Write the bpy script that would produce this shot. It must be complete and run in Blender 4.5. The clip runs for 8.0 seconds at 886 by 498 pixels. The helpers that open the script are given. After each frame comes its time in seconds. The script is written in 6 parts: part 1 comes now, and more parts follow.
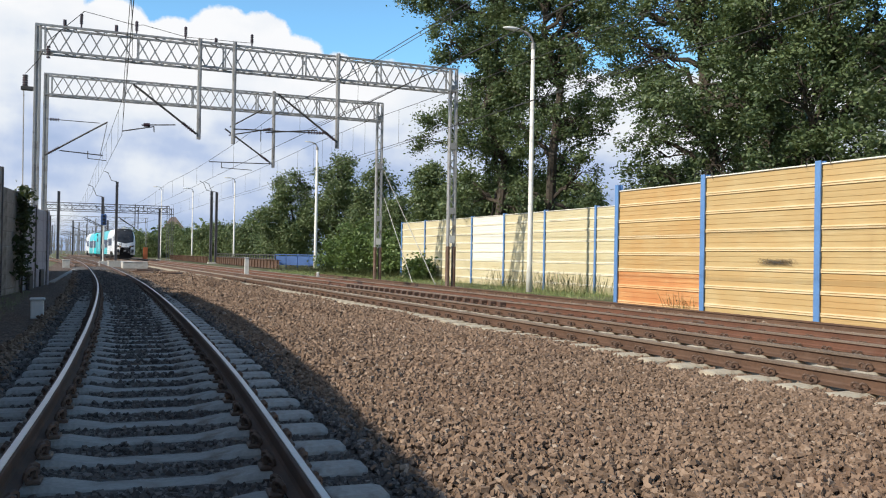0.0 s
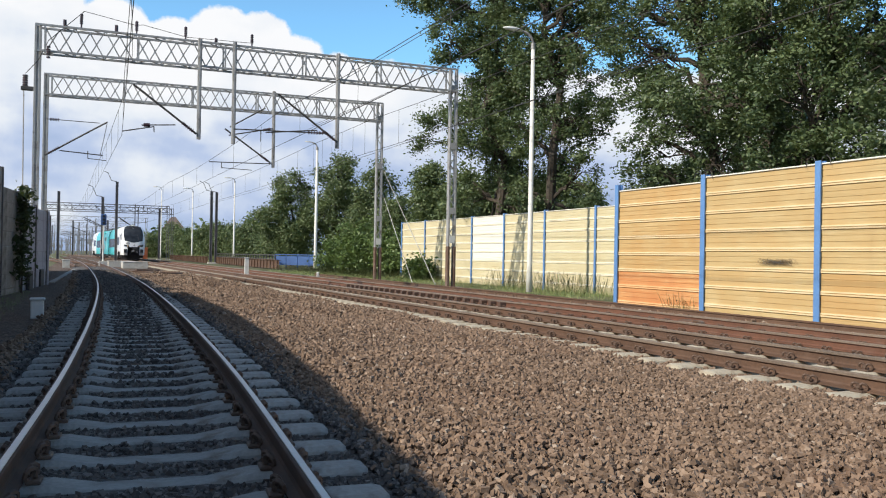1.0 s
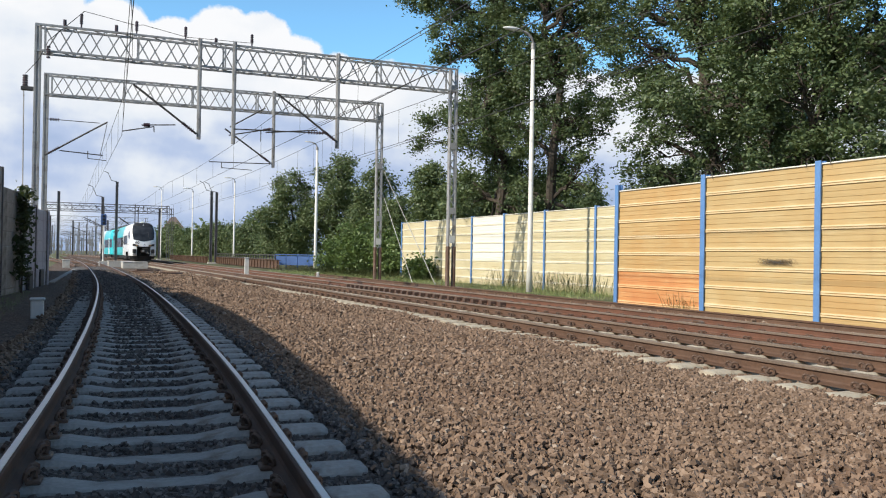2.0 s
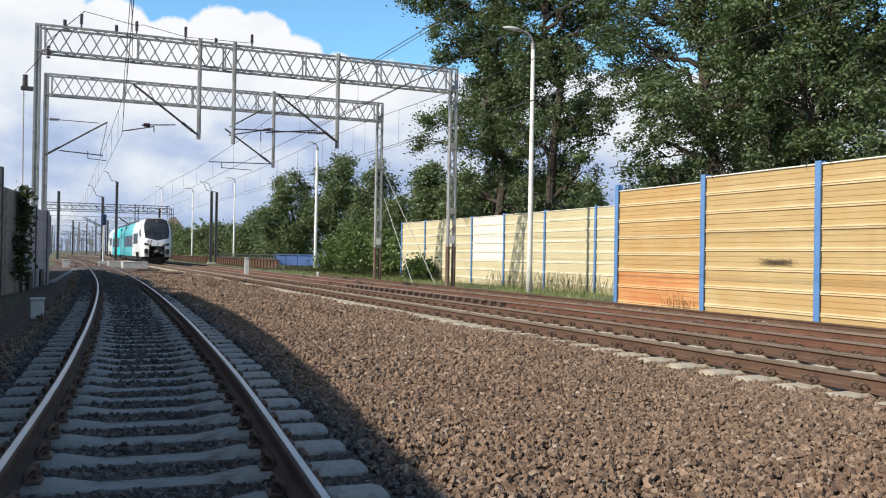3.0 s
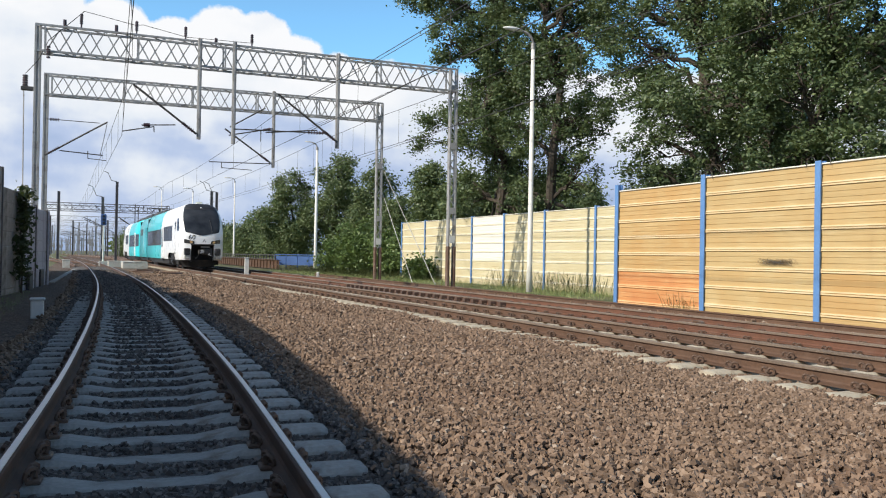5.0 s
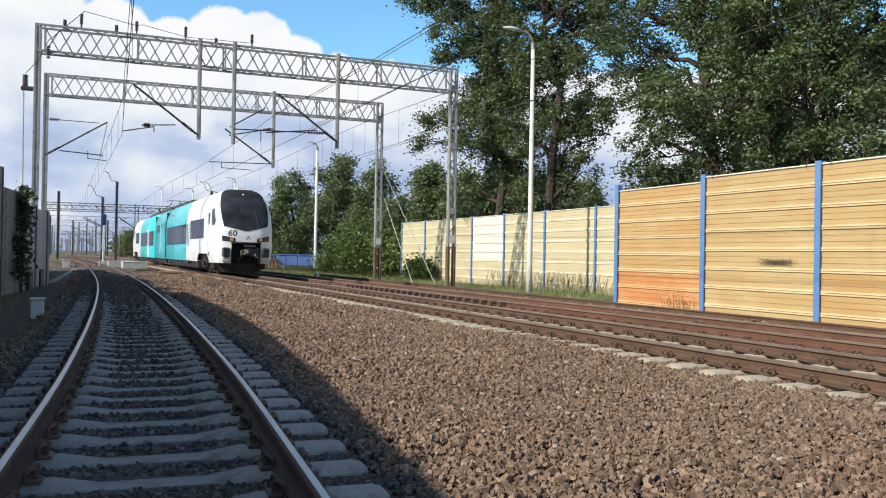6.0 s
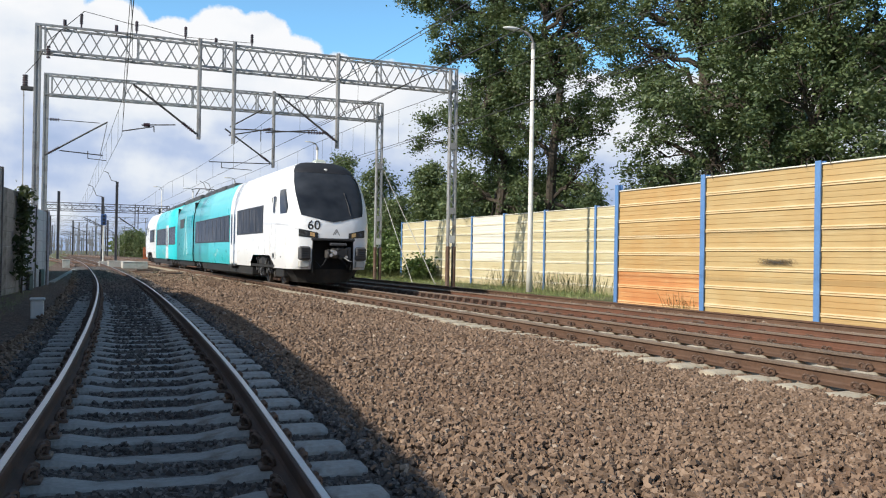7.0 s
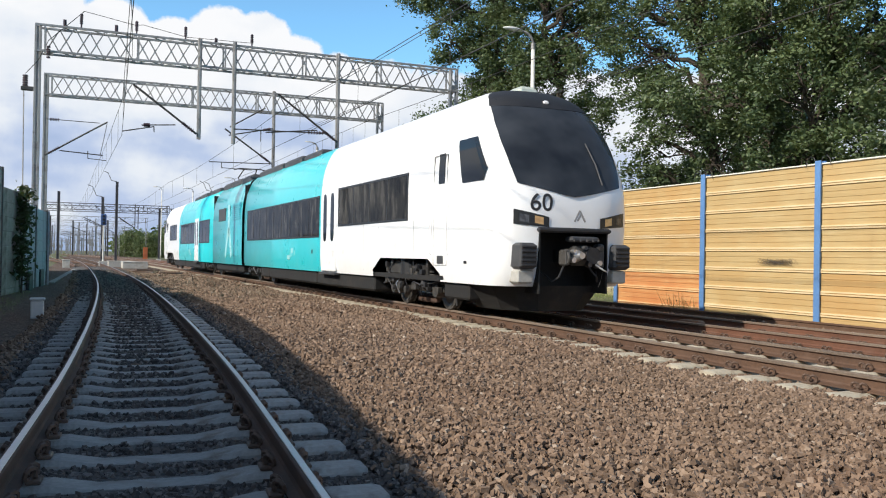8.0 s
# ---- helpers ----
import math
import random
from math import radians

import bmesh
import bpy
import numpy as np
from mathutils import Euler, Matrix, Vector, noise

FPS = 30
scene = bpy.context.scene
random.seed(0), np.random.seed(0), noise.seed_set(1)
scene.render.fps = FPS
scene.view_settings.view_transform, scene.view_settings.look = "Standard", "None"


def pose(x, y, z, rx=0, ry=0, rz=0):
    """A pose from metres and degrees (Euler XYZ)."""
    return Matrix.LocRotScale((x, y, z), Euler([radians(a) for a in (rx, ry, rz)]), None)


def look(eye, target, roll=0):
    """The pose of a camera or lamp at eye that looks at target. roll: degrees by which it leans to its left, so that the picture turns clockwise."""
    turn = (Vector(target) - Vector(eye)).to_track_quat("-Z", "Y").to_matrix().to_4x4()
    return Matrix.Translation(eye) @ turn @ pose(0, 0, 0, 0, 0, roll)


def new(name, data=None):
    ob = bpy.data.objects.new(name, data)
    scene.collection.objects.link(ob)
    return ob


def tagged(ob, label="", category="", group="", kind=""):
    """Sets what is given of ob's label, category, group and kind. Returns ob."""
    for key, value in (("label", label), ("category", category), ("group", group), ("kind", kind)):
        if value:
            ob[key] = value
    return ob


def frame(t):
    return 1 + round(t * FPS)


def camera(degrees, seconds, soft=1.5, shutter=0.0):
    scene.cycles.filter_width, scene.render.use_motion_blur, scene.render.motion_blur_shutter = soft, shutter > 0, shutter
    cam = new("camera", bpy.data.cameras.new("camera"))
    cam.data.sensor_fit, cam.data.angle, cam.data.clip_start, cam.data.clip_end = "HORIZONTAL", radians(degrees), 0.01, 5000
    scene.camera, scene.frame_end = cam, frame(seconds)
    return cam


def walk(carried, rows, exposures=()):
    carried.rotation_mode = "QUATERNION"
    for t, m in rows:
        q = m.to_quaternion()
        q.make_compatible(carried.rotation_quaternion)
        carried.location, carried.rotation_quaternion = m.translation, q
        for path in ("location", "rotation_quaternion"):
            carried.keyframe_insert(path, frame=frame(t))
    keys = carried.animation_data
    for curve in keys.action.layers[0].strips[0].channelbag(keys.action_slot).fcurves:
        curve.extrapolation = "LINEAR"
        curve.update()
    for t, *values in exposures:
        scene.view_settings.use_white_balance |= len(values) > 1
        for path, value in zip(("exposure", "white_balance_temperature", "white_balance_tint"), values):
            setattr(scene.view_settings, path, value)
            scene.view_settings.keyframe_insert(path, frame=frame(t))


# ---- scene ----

cam = camera(54.1, 8.0, soft=1.1)
EYE = Vector((0, 0, 1.123))
LOOK = Vector((math.sin(radians(22.88)) * math.cos(radians(0.502)), math.cos(radians(22.88)) * math.cos(radians(0.502)), math.sin(radians(0.502))))
STAND = look(EYE, EYE + LOOK * 10, roll=0.979)
walk(cam, [(0.0, STAND), (8.0, STAND)])

# ---- light ----
SUN_WAY = Vector((6.0, 1.3, -4.1)).normalized()
sun = new("sun", bpy.data.lights.new("sun", "SUN"))
sun.data.energy, sun.data.angle, sun.data.color = 4.2, radians(0.6), (1.0, 0.92, 0.79)
sun.matrix_world = look((0, 0, 60), Vector((0, 0, 60)) + SUN_WAY)
scene.view_settings.exposure = 0.35


class Nodes:
    """Short hand for a node tree."""

    def __init__(self, tree):
        self.tree = tree
        tree.nodes.clear()

    def add(self, kind, ins=None, operation=None, clamp=None):
        n = self.tree.nodes.new(kind)
        if operation:
            n.operation = operation
        if clamp is not None:
            n.use_clamp = clamp
        for k, v in (ins or {}).items():
            if isinstance(v, bpy.types.NodeSocket):
                self.tree.links.new(v, n.inputs[k])
            else:
                n.inputs[k].default_value = v
        return n

    def math(self, op, a, b=0.0, c=0.0, clamp=False):
        return self.add("ShaderNodeMath", {0: a, 1: b, 2: c}, operation=op, clamp=clamp).outputs[0]

    def noise(self, vec, scale, detail=4.0, rough=0.55):
        return self.add("ShaderNodeTexNoise", {"Vector": vec, "Scale": scale, "Detail": detail, "Roughness": rough}).outputs["Fac"]

    def ramp(self, fac, *stops):
        n = self.add("ShaderNodeValToRGB", {"Fac": fac})
        el = n.color_ramp.elements
        while len(el) < len(stops):
            el.new(0.5)
        for e, (p, c) in zip(el, stops):
            e.position, e.color = p, (*c, 1) if isinstance(c, tuple) else (c, c, c, 1)
        return n.outputs["Color"]

    def mix(self, fac, a, b, blend="MIX"):
        n = self.add("ShaderNodeMix")
        n.data_type, n.blend_type = "RGBA", blend
        for i, v in ((0, fac), (6, a), (7, b)):
            if isinstance(v, bpy.types.NodeSocket):
                self.tree.links.new(v, n.inputs[i])
            else:
                n.inputs[i].default_value = v if i == 0 else (*v[:3], 1)
        return n.outputs[2]


def make_world():
    world = bpy.data.worlds.new("sky")
    scene.world = world
    world.use_nodes = True
    n = Nodes(world.node_tree)
    to_sun = -SUN_WAY
    sky = n.add("ShaderNodeTexSky")
    sky.sky_type, sky.sun_disc = "NISHITA", False
    sky.sun_elevation, sky.sun_rotation = math.asin(to_sun.z), math.atan2(to_sun.x, to_sun.y)
    sky.altitude, sky.air_density, sky.dust_density, sky.ozone_density = 100.0, 1.0, 0.6, 1.4
    way = n.add("ShaderNodeTexCoord").outputs["Generated"]
    xyz = n.add("ShaderNodeSeparateXYZ", {0: way})
    up = n.math("MAXIMUM", xyz.outputs[2], 0.03)
    flat = n.add("ShaderNodeCombineXYZ", {0: n.math("DIVIDE", xyz.outputs[0], n.math("ADD", up, 0.25)),
                                          1: n.math("DIVIDE", xyz.outputs[1], n.math("ADD", up, 0.25)), 2: n.math("MULTIPLY", up, 3.0)}).outputs[0]
    puffs = n.math("ADD", n.math("MULTIPLY", n.noise(way, 9.0, 8.0, 0.65), 0.65), n.math("MULTIPLY", n.noise(way, 26.0, 6.0, 0.65), 0.35))
    # cumulus heads: direction and width of each
    heads = None
    for az, el, wide in CLOUDS:
        a, e = radians(az), radians(el)
        d = (math.sin(a) * math.cos(e), math.cos(a) * math.cos(e), math.sin(e))
        near = n.add("ShaderNodeVectorMath", {0: way, 1: d}, operation="DOT_PRODUCT").outputs["Value"]
        lump = n.add("ShaderNodeMapRange", {"Value": near, "From Min": math.cos(radians(wide * 1.25)), "From Max": math.cos(radians(wide * 0.55))}).outputs[0]
        heads = lump if heads is None else n.math("MAXIMUM", heads, lump)
    low = n.add("ShaderNodeMapRange", {"Value": xyz.outputs[2], "From Min": 0.188, "From Max": 0.232, "To Min": 1.0, "To Max": 0.0}).outputs[0]
    density = n.math("ADD", n.math("MAXIMUM", heads, low), n.math("MULTIPLY", n.math("SUBTRACT", puffs, 0.5), 2.0))
    cover = n.add("ShaderNodeMapRange", {"Value": density, "From Min": 0.4, "From Max": 0.6}).outputs[0]
    wide_way = n.add("ShaderNodeMapping", {"Vector": way, "Scale": (1.0, 1.0, 2.2)}).outputs[0]
    body = n.math("ADD", n.math("MULTIPLY", n.noise(wide_way, 5.0, 4.0, 0.5), 0.75), n.math("MULTIPLY", puffs, 0.25))
    tall = n.add("ShaderNodeMapRange", {"Value": xyz.outputs[2], "From Min": 0.0, "From Max": 0.24, "To Min": -0.11, "To Max": 0.22}).outputs[0]
    lit = n.ramp(n.math("ADD", body, tall), (0.38, (3.5, 4.6, 6.9)), (0.5, (4.9, 5.9, 8.0)), (0.6, (7.9, 8.4, 9.1)), (0.72, (9.4, 9.5, 9.7)))
    haze = n.add("ShaderNodeMapRange", {"Value": xyz.outputs[2], "From Min": 0.26, "From Max": 0.5, "To Min": 1.0, "To Max": 0.0}).outputs[0]
    air = n.mix(1.0, sky.outputs[0], n.mix(haze, (1.4, 1.42, 1.32), (1.3, 1.95, 2.2)), "MULTIPLY")
    colour = n.mix(cover, air, lit)
    bg = n.add("ShaderNodeBackground", {"Color": colour, "Strength": 0.08})
    n.tree.links.new(bg.outputs[0], n.add("ShaderNodeOutputWorld").inputs[0])


CLOUDS = [(8.2, 13.2, 2.3), (10.9, 13.0, 2.2), (13.0, 12.2, 1.9), (15.5, 11.5, 1.5), (17.3, 11.4, 1.2), (5.6, 12.4, 2.2), (-3, 14.3, 3.6), (1.5, 12.8, 2.6), (-10, 15, 5), (14, 10.5, 2.5), (33.5, 6.5, 4.0)]
make_world()

# ---- materials ----
def material(name, build):
    m = bpy.data.materials.new(name)
    m.use_nodes = True
    n = Nodes(m.node_tree)
    s = build(n)
    n.tree.links.new(s.outputs[0], n.add("ShaderNodeOutputMaterial").inputs[0])
    return m


def place(n):
    return n.add("ShaderNodeTexCoord").outputs["Object"]


def surface(n, colour, rough=0.7, metal=0.0, bump=None, strength=0.4, distance=0.01, **more):
    ins = {"Base Color": colour if isinstance(colour, bpy.types.NodeSocket) else (*colour, 1), "Roughness": rough, "Metallic": metal}
    ins.update(more)
    if bump is not None:
        ins["Normal"] = n.add("ShaderNodeBump", {"Height": bump, "Strength": strength, "Distance": distance}).outputs[0]
    return n.add("ShaderNodeBsdfPrincipled", ins)


def worn(name, dark, light, fine=40.0, coarse=2.0, rough=0.7, metal=0.0, strength=0.3, distance=0.004, spots=None):
    """A surface of two tones, with fine grain and broad blotches, and stains of a third tone."""
    def build(n):
        p = place(n)
        a, b = n.noise(p, fine, 5), n.noise(p, coarse, 4)
        tone = n.math("ADD", n.math("MULTIPLY", a, 0.55), n.math("MULTIPLY", b, 0.6))
        c = n.ramp(tone, (0.38, dark), (0.78, light))
        if spots:
            c = n.mix(n.ramp(n.noise(p, coarse * 2.3, 6, 0.65), (0.52, 0.0), (0.68, 0.85)), c, spots)
        r = n.math("MULTIPLY_ADD", a, 0.25, rough - 0.12)
        return surface(n, c, r, metal, a, strength, distance)
    return material(name, build)


def pieces(name, stops, rough=0.85, island=False, fine=60.0, stain=None):
    """For many alike pieces: each takes its own tone."""
    def build(n):
        pick = n.add("ShaderNodeNewGeometry").outputs["Random Per Island"] if island else n.add("ShaderNodeObjectInfo").outputs["Random"]
        p = place(n)
        c = n.ramp(pick, *stops)
        g = n.noise(p, fine, 4)
        c = n.mix(0.5, c, n.ramp(g, (0.3, 0.45), (0.7, 1.0)), "MULTIPLY")
        if stain:
            c = n.mix(n.ramp(n.noise(p, 0.42, 5, 0.6), (0.5, 0.0), (0.7, 0.3)), c, stain)
        return surface(n, c, rough, 0, g, 0.3, 0.004)
    return material(name, build)


STONE = pieces("ballast_stone", ((0.0, (0.115, 0.075, 0.051)), (0.35, (0.208, 0.138, 0.094)), (0.75, (0.272, 0.186, 0.13)), (0.97, (0.335, 0.238, 0.172)), (1.0, (0.45, 0.37, 0.30))), 0.9, True, 35.0, (0.19, 0.108, 0.07))


STONE_DARK = pieces("dark_ballast_stone", ((0.0, (0.06, 0.05, 0.046)), (0.4, (0.11, 0.094, 0.086)), (0.8, (0.17, 0.145, 0.132)), (1.0, (0.25, 0.22, 0.20))), 0.85, True, 35.0)


def dark_bed(n):
    p = place(n)
    v = n.add("ShaderNodeTexVoronoi", {"Vector": p, "Scale": 22.0, "Randomness": 1.0})
    tone = n.add("ShaderNodeSeparateColor", {0: v.outputs["Color"]}).outputs[0]
    c = n.ramp(tone, (0.0, (0.045, 0.041, 0.039)), (0.5, (0.105, 0.094, 0.088)), (1.0, (0.19, 0.17, 0.158)))
    c = n.mix(n.ramp(n.noise(p, 0.7, 5), (0.45, 0.0), (0.65, 0.55)), c, (0.085, 0.078, 0.073))
    return surface(n, c, 0.9, 0, n.math("MULTIPLY", v.outputs["Distance"], -1.0), 1.0, 0.04)


DARK_BED = material("dark_ballast_bed", dark_bed)


def ballast_bed(n):
    p = place(n)
    v = n.add("ShaderNodeTexVoronoi", {"Vector": p, "Scale": 17.0, "Randomness": 1.0})
    v2 = n.add("ShaderNodeTexVoronoi", {"Vector": p, "Scale": 31.0, "Randomness": 1.0})
    tone = n.add("ShaderNodeSeparateColor", {0: v.outputs["Color"]}).outputs[0]
    c = n.ramp(tone, (0.0, (0.07, 0.048, 0.036)), (0.5, (0.17, 0.115, 0.082)), (1.0, (0.28, 0.195, 0.145)))
    # shade in the gaps between stones, painted as a near-black tone
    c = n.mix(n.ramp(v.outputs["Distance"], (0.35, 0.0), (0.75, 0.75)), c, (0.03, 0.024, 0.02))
    c = n.mix(n.ramp(n.noise(p, 0.35, 4), (0.45, 0.0), (0.7, 0.35)), c, (0.16, 0.09, 0.06))
    h = n.math("SUBTRACT", n.math("MULTIPLY", v2.outputs["Distance"], -0.4), v.outputs["Distance"])
    return surface(n, c, 0.95, 0, h, 1.0, 0.05)


BED = material("ballast_bed", ballast_bed)
SLEEPER = worn("sleeper_concrete", (0.225, 0.222, 0.21), (0.39, 0.38, 0.36), 30, 1.6, 0.9, spots=(0.17, 0.14, 0.115))
SLEEPER_PALE = worn("sleeper_concrete_pale", (0.38, 0.335, 0.255), (0.57, 0.505, 0.40), 30, 1.6, 0.9, spots=(0.24, 0.16, 0.11))
RUST = worn("rusty_rail", (0.066, 0.036, 0.023), (0.148, 0.082, 0.051), 35, 1.2, 0.75, 0.1, spots=(0.125, 0.073, 0.048))
RUST_RED = worn("red_rusty_rail", (0.085, 0.036, 0.021), (0.175, 0.076, 0.045), 35, 1.2, 0.8, 0.05, spots=(0.14, 0.072, 0.048))
CLIP_RUST = worn("spring_clip_rust", (0.075, 0.046, 0.034), (0.18, 0.118, 0.086), 45, 4, 0.6, 0.25)
DARK_RUST = worn("rusty_clip", (0.055, 0.035, 0.027), (0.12, 0.07, 0.05), 45, 4, 0.75, 0.2)
SHINE = worn("polished_rail_head", (0.45, 0.42, 0.42), (0.62, 0.60, 0.60), 20, 0.8, 0.36, 0.85, 0.08)
DULL_HEAD = worn("dull_rail_head", (0.17, 0.125, 0.095), (0.30, 0.235, 0.185), 25, 0.9, 0.5, 0.35, 0.1)
GALV = worn("galvanised_steel", (0.27, 0.265, 0.26), (0.44, 0.435, 0.43), 25, 1.5, 0.55, 0.3, 0.08, spots=(0.17, 0.15, 0.135))
DARK_STEEL = worn("dark_steel", (0.055, 0.052, 0.052), (0.10, 0.095, 0.09), 25, 2, 0.6, 0.3, 0.1)
# lighter than DARK_STEEL: the haze over distant masts is put into this colour
MAST_STEEL = worn("mast_steel", (0.075, 0.07, 0.072), (0.15, 0.14, 0.14), 25, 2, 0.6, 0.2, 0.1)
RUST_LEG = worn("rusted_leg", (0.075, 0.042, 0.03), (0.19, 0.115, 0.08), 18, 1.2, 0.75, 0.15, spots=(0.24, 0.21, 0.19))
PALE_PAINT = worn("pale_pole_paint", (0.62, 0.60, 0.55), (0.74, 0.72, 0.67), 20, 1.0, 0.5, spots=(0.52, 0.50, 0.45))
BLUE = worn("blue_post_paint", (0.085, 0.19, 0.41), (0.13, 0.27, 0.53), 20, 1.0, 0.45)
WIRE = worn("wire_metal", (0.05, 0.048, 0.046), (0.09, 0.085, 0.08), 30, 2, 0.55, 0.5)
INSULATOR = worn("brown_insulator", (0.035, 0.02, 0.025), (0.07, 0.035, 0.04), 20, 4, 0.3)
GREY_WALL = worn("weathered_wall_panel", (0.18, 0.17, 0.155), (0.40, 0.375, 0.345), 14, 0.9, 0.9, spots=(0.12, 0.11, 0.095))
GREY_SHEET = worn("grey_sheet", (0.32, 0.31, 0.36), (0.54, 0.53, 0.585), 14, 0.9, 0.7, spots=(0.26, 0.25, 0.27))
WHITE_BOX = worn("white_box_paint", (0.55, 0.55, 0.53), (0.68, 0.68, 0.66), 14, 3, 0.6)
CONCRETE = worn("pale_concrete", (0.38, 0.37, 0.34), (0.55, 0.53, 0.49), 14, 0.8, 0.85, spots=(0.30, 0.27, 0.23))
BARK = worn("bark", (0.035, 0.028, 0.021), (0.095, 0.076, 0.057), 16, 2.0, 0.95, strength=0.9, distance=0.03)
ORANGE = worn("orange_signal_board", (0.55, 0.13, 0.04), (0.68, 0.20, 0.07), 14, 2, 0.6)
HOUSE_WALL = worn("house_plaster", (0.42, 0.37, 0.28), (0.52, 0.46, 0.36), 8, 0.5, 0.9)
HOUSE_ROOF = worn("house_roof", (0.13, 0.10, 0.09), (0.2, 0.15, 0.13), 8, 0.5, 0.9)
BLUE_DARK = worn("blue_fence_paint", (0.03, 0.075, 0.21), (0.05, 0.11, 0.28), 12, 0.8, 0.55)


def board_wall(tint):
    """Sawn timber of a noise barrier: long grain, weather stains, orange and grey patches."""
    def build(n):
        p = place(n)
        rnd = n.add("ShaderNodeObjectInfo").outputs["Random"]
        shifted = n.add("ShaderNodeVectorMath", {0: p, 1: n.add("ShaderNodeCombineXYZ", {0: n.math("MULTIPLY", rnd, 60.0), 1: n.math("MULTIPLY", rnd, 37.0), 2: 0.0}).outputs[0]}, operation="ADD").outputs[0]
        m = n.add("ShaderNodeMapping", {"Vector": shifted, "Scale": (3.0, 0.5, 13.0)}).outputs[0]
        streak = n.noise(m, 1.6, 6, 0.65)
        blot = n.noise(shifted, 0.8, 4)
        c = n.ramp(streak, (0.25, tint[0]), (0.5, tint[1]), (0.75, tint[2]))
        c = n.mix(n.ramp(blot, (0.4, 0.0), (0.62, 0.8)), c, tint[3])
        c = n.mix(n.math("MULTIPLY", rnd, 0.3), c, tint[0])
        return surface(n, c, 0.75, 0, streak, 0.25, 0.004)
    return build


TIMBER = material("barrier_timber", board_wall(((0.36, 0.225, 0.09), (0.50, 0.34, 0.15), (0.60, 0.45, 0.235), (0.48, 0.285, 0.105))))
TIMBER_LIGHT = material("barrier_timber_light", board_wall(((0.37, 0.26, 0.115), (0.50, 0.365, 0.175), (0.60, 0.47, 0.26), (0.47, 0.31, 0.13))))
BATTEN = material("barrier_batten", board_wall(((0.60, 0.44, 0.235), (0.68, 0.535, 0.325), (0.74, 0.62, 0.42), (0.64, 0.47, 0.26))))
BATTEN_ORANGE = material("barrier_batten_orange", board_wall(((0.60, 0.32, 0.14), (0.68, 0.44, 0.22), (0.73, 0.56, 0.34), (0.62, 0.34, 0.15))))
BATTEN_PALE = material("barrier_batten_pale", board_wall(((0.68, 0.62, 0.47), (0.73, 0.68, 0.54), (0.77, 0.73, 0.61), (0.70, 0.64, 0.5))))


def shadow_film(n):
    """A soft cast shadow painted as a dark film, ragged and thin towards its edges."""
    p = place(n)
    xyz = n.add("ShaderNodeSeparateXYZ", {0: p})
    long = n.math("ABSOLUTE", n.math("MULTIPLY", xyz.outputs[1], 1.35))
    high = n.math("ABSOLUTE", n.math("MULTIPLY", xyz.outputs[2], 9.5))
    edge = n.math("SUBTRACT", 1.0, n.math("MAXIMUM", long, high))
    m = n.add("ShaderNodeMapping", {"Vector": p, "Scale": (1.0, 1.6, 6.0)}).outputs[0]
    thick = n.math("MULTIPLY", n.math("MULTIPLY_ADD", edge, 1.3, n.math("MULTIPLY_ADD", n.noise(m, 5.0, 6, 0.7), 2.4, -1.45)), 0.75, clamp=True)
    s = surface(n, (0.07, 0.055, 0.042), 0.95)
    return n.add("ShaderNodeMixShader", {0: thick, 1: n.add("ShaderNodeBsdfTransparent").outputs[0], 2: s.outputs[0]})


SHADOW_FILM = material("shadow_film", shadow_film)
TIMBER_ORANGE = material("barrier_timber_orange", board_wall(((0.46, 0.17, 0.06), (0.56, 0.27, 0.10), (0.64, 0.42, 0.21), (0.50, 0.20, 0.07))))
TIMBER_PALE = material("barrier_timber_pale", board_wall(((0.47, 0.40, 0.235), (0.58, 0.51, 0.325), (0.66, 0.60, 0.42), (0.54, 0.455, 0.275))))
TIMBER_WHITE = material("barrier_timber_bleached", board_wall(((0.70, 0.66, 0.56), (0.74, 0.71, 0.62), (0.77, 0.74, 0.66), (0.73, 0.69, 0.60))))


def leaf(name, dark, mid, light):
    def build(n):
        pick = n.add("ShaderNodeNewGeometry").outputs["Random Per Island"]
        p = place(n)
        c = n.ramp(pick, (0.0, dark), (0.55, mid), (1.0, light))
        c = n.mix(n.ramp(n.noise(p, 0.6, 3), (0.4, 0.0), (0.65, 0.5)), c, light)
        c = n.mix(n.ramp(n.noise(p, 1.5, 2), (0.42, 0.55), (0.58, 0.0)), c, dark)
        s = surface(n, c, 0.5)
        t = n.add("ShaderNodeBsdfTranslucent", {"Color": n.mix(0.5, c, (0.16, 0.20, 0.03))})
        return n.add("ShaderNodeMixShader", {0: 0.3, 1: s.outputs[0], 2: t.outputs[0]})
    return material(name, build)


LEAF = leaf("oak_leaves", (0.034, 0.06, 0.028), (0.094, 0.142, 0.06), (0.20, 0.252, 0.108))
# paler and flatter than LEAF: distance haze is painted into these leaf tones
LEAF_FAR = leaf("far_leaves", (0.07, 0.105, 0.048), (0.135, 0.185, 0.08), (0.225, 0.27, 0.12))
LEAF_BUSH = leaf("bush_leaves", (0.07, 0.11, 0.035), (0.13, 0.20, 0.06), (0.20, 0.28, 0.09))
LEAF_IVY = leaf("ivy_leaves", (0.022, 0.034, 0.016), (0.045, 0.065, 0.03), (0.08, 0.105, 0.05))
GRASS = leaf("grass_blades", (0.17, 0.25, 0.08), (0.31, 0.38, 0.14), (0.50, 0.49, 0.24))


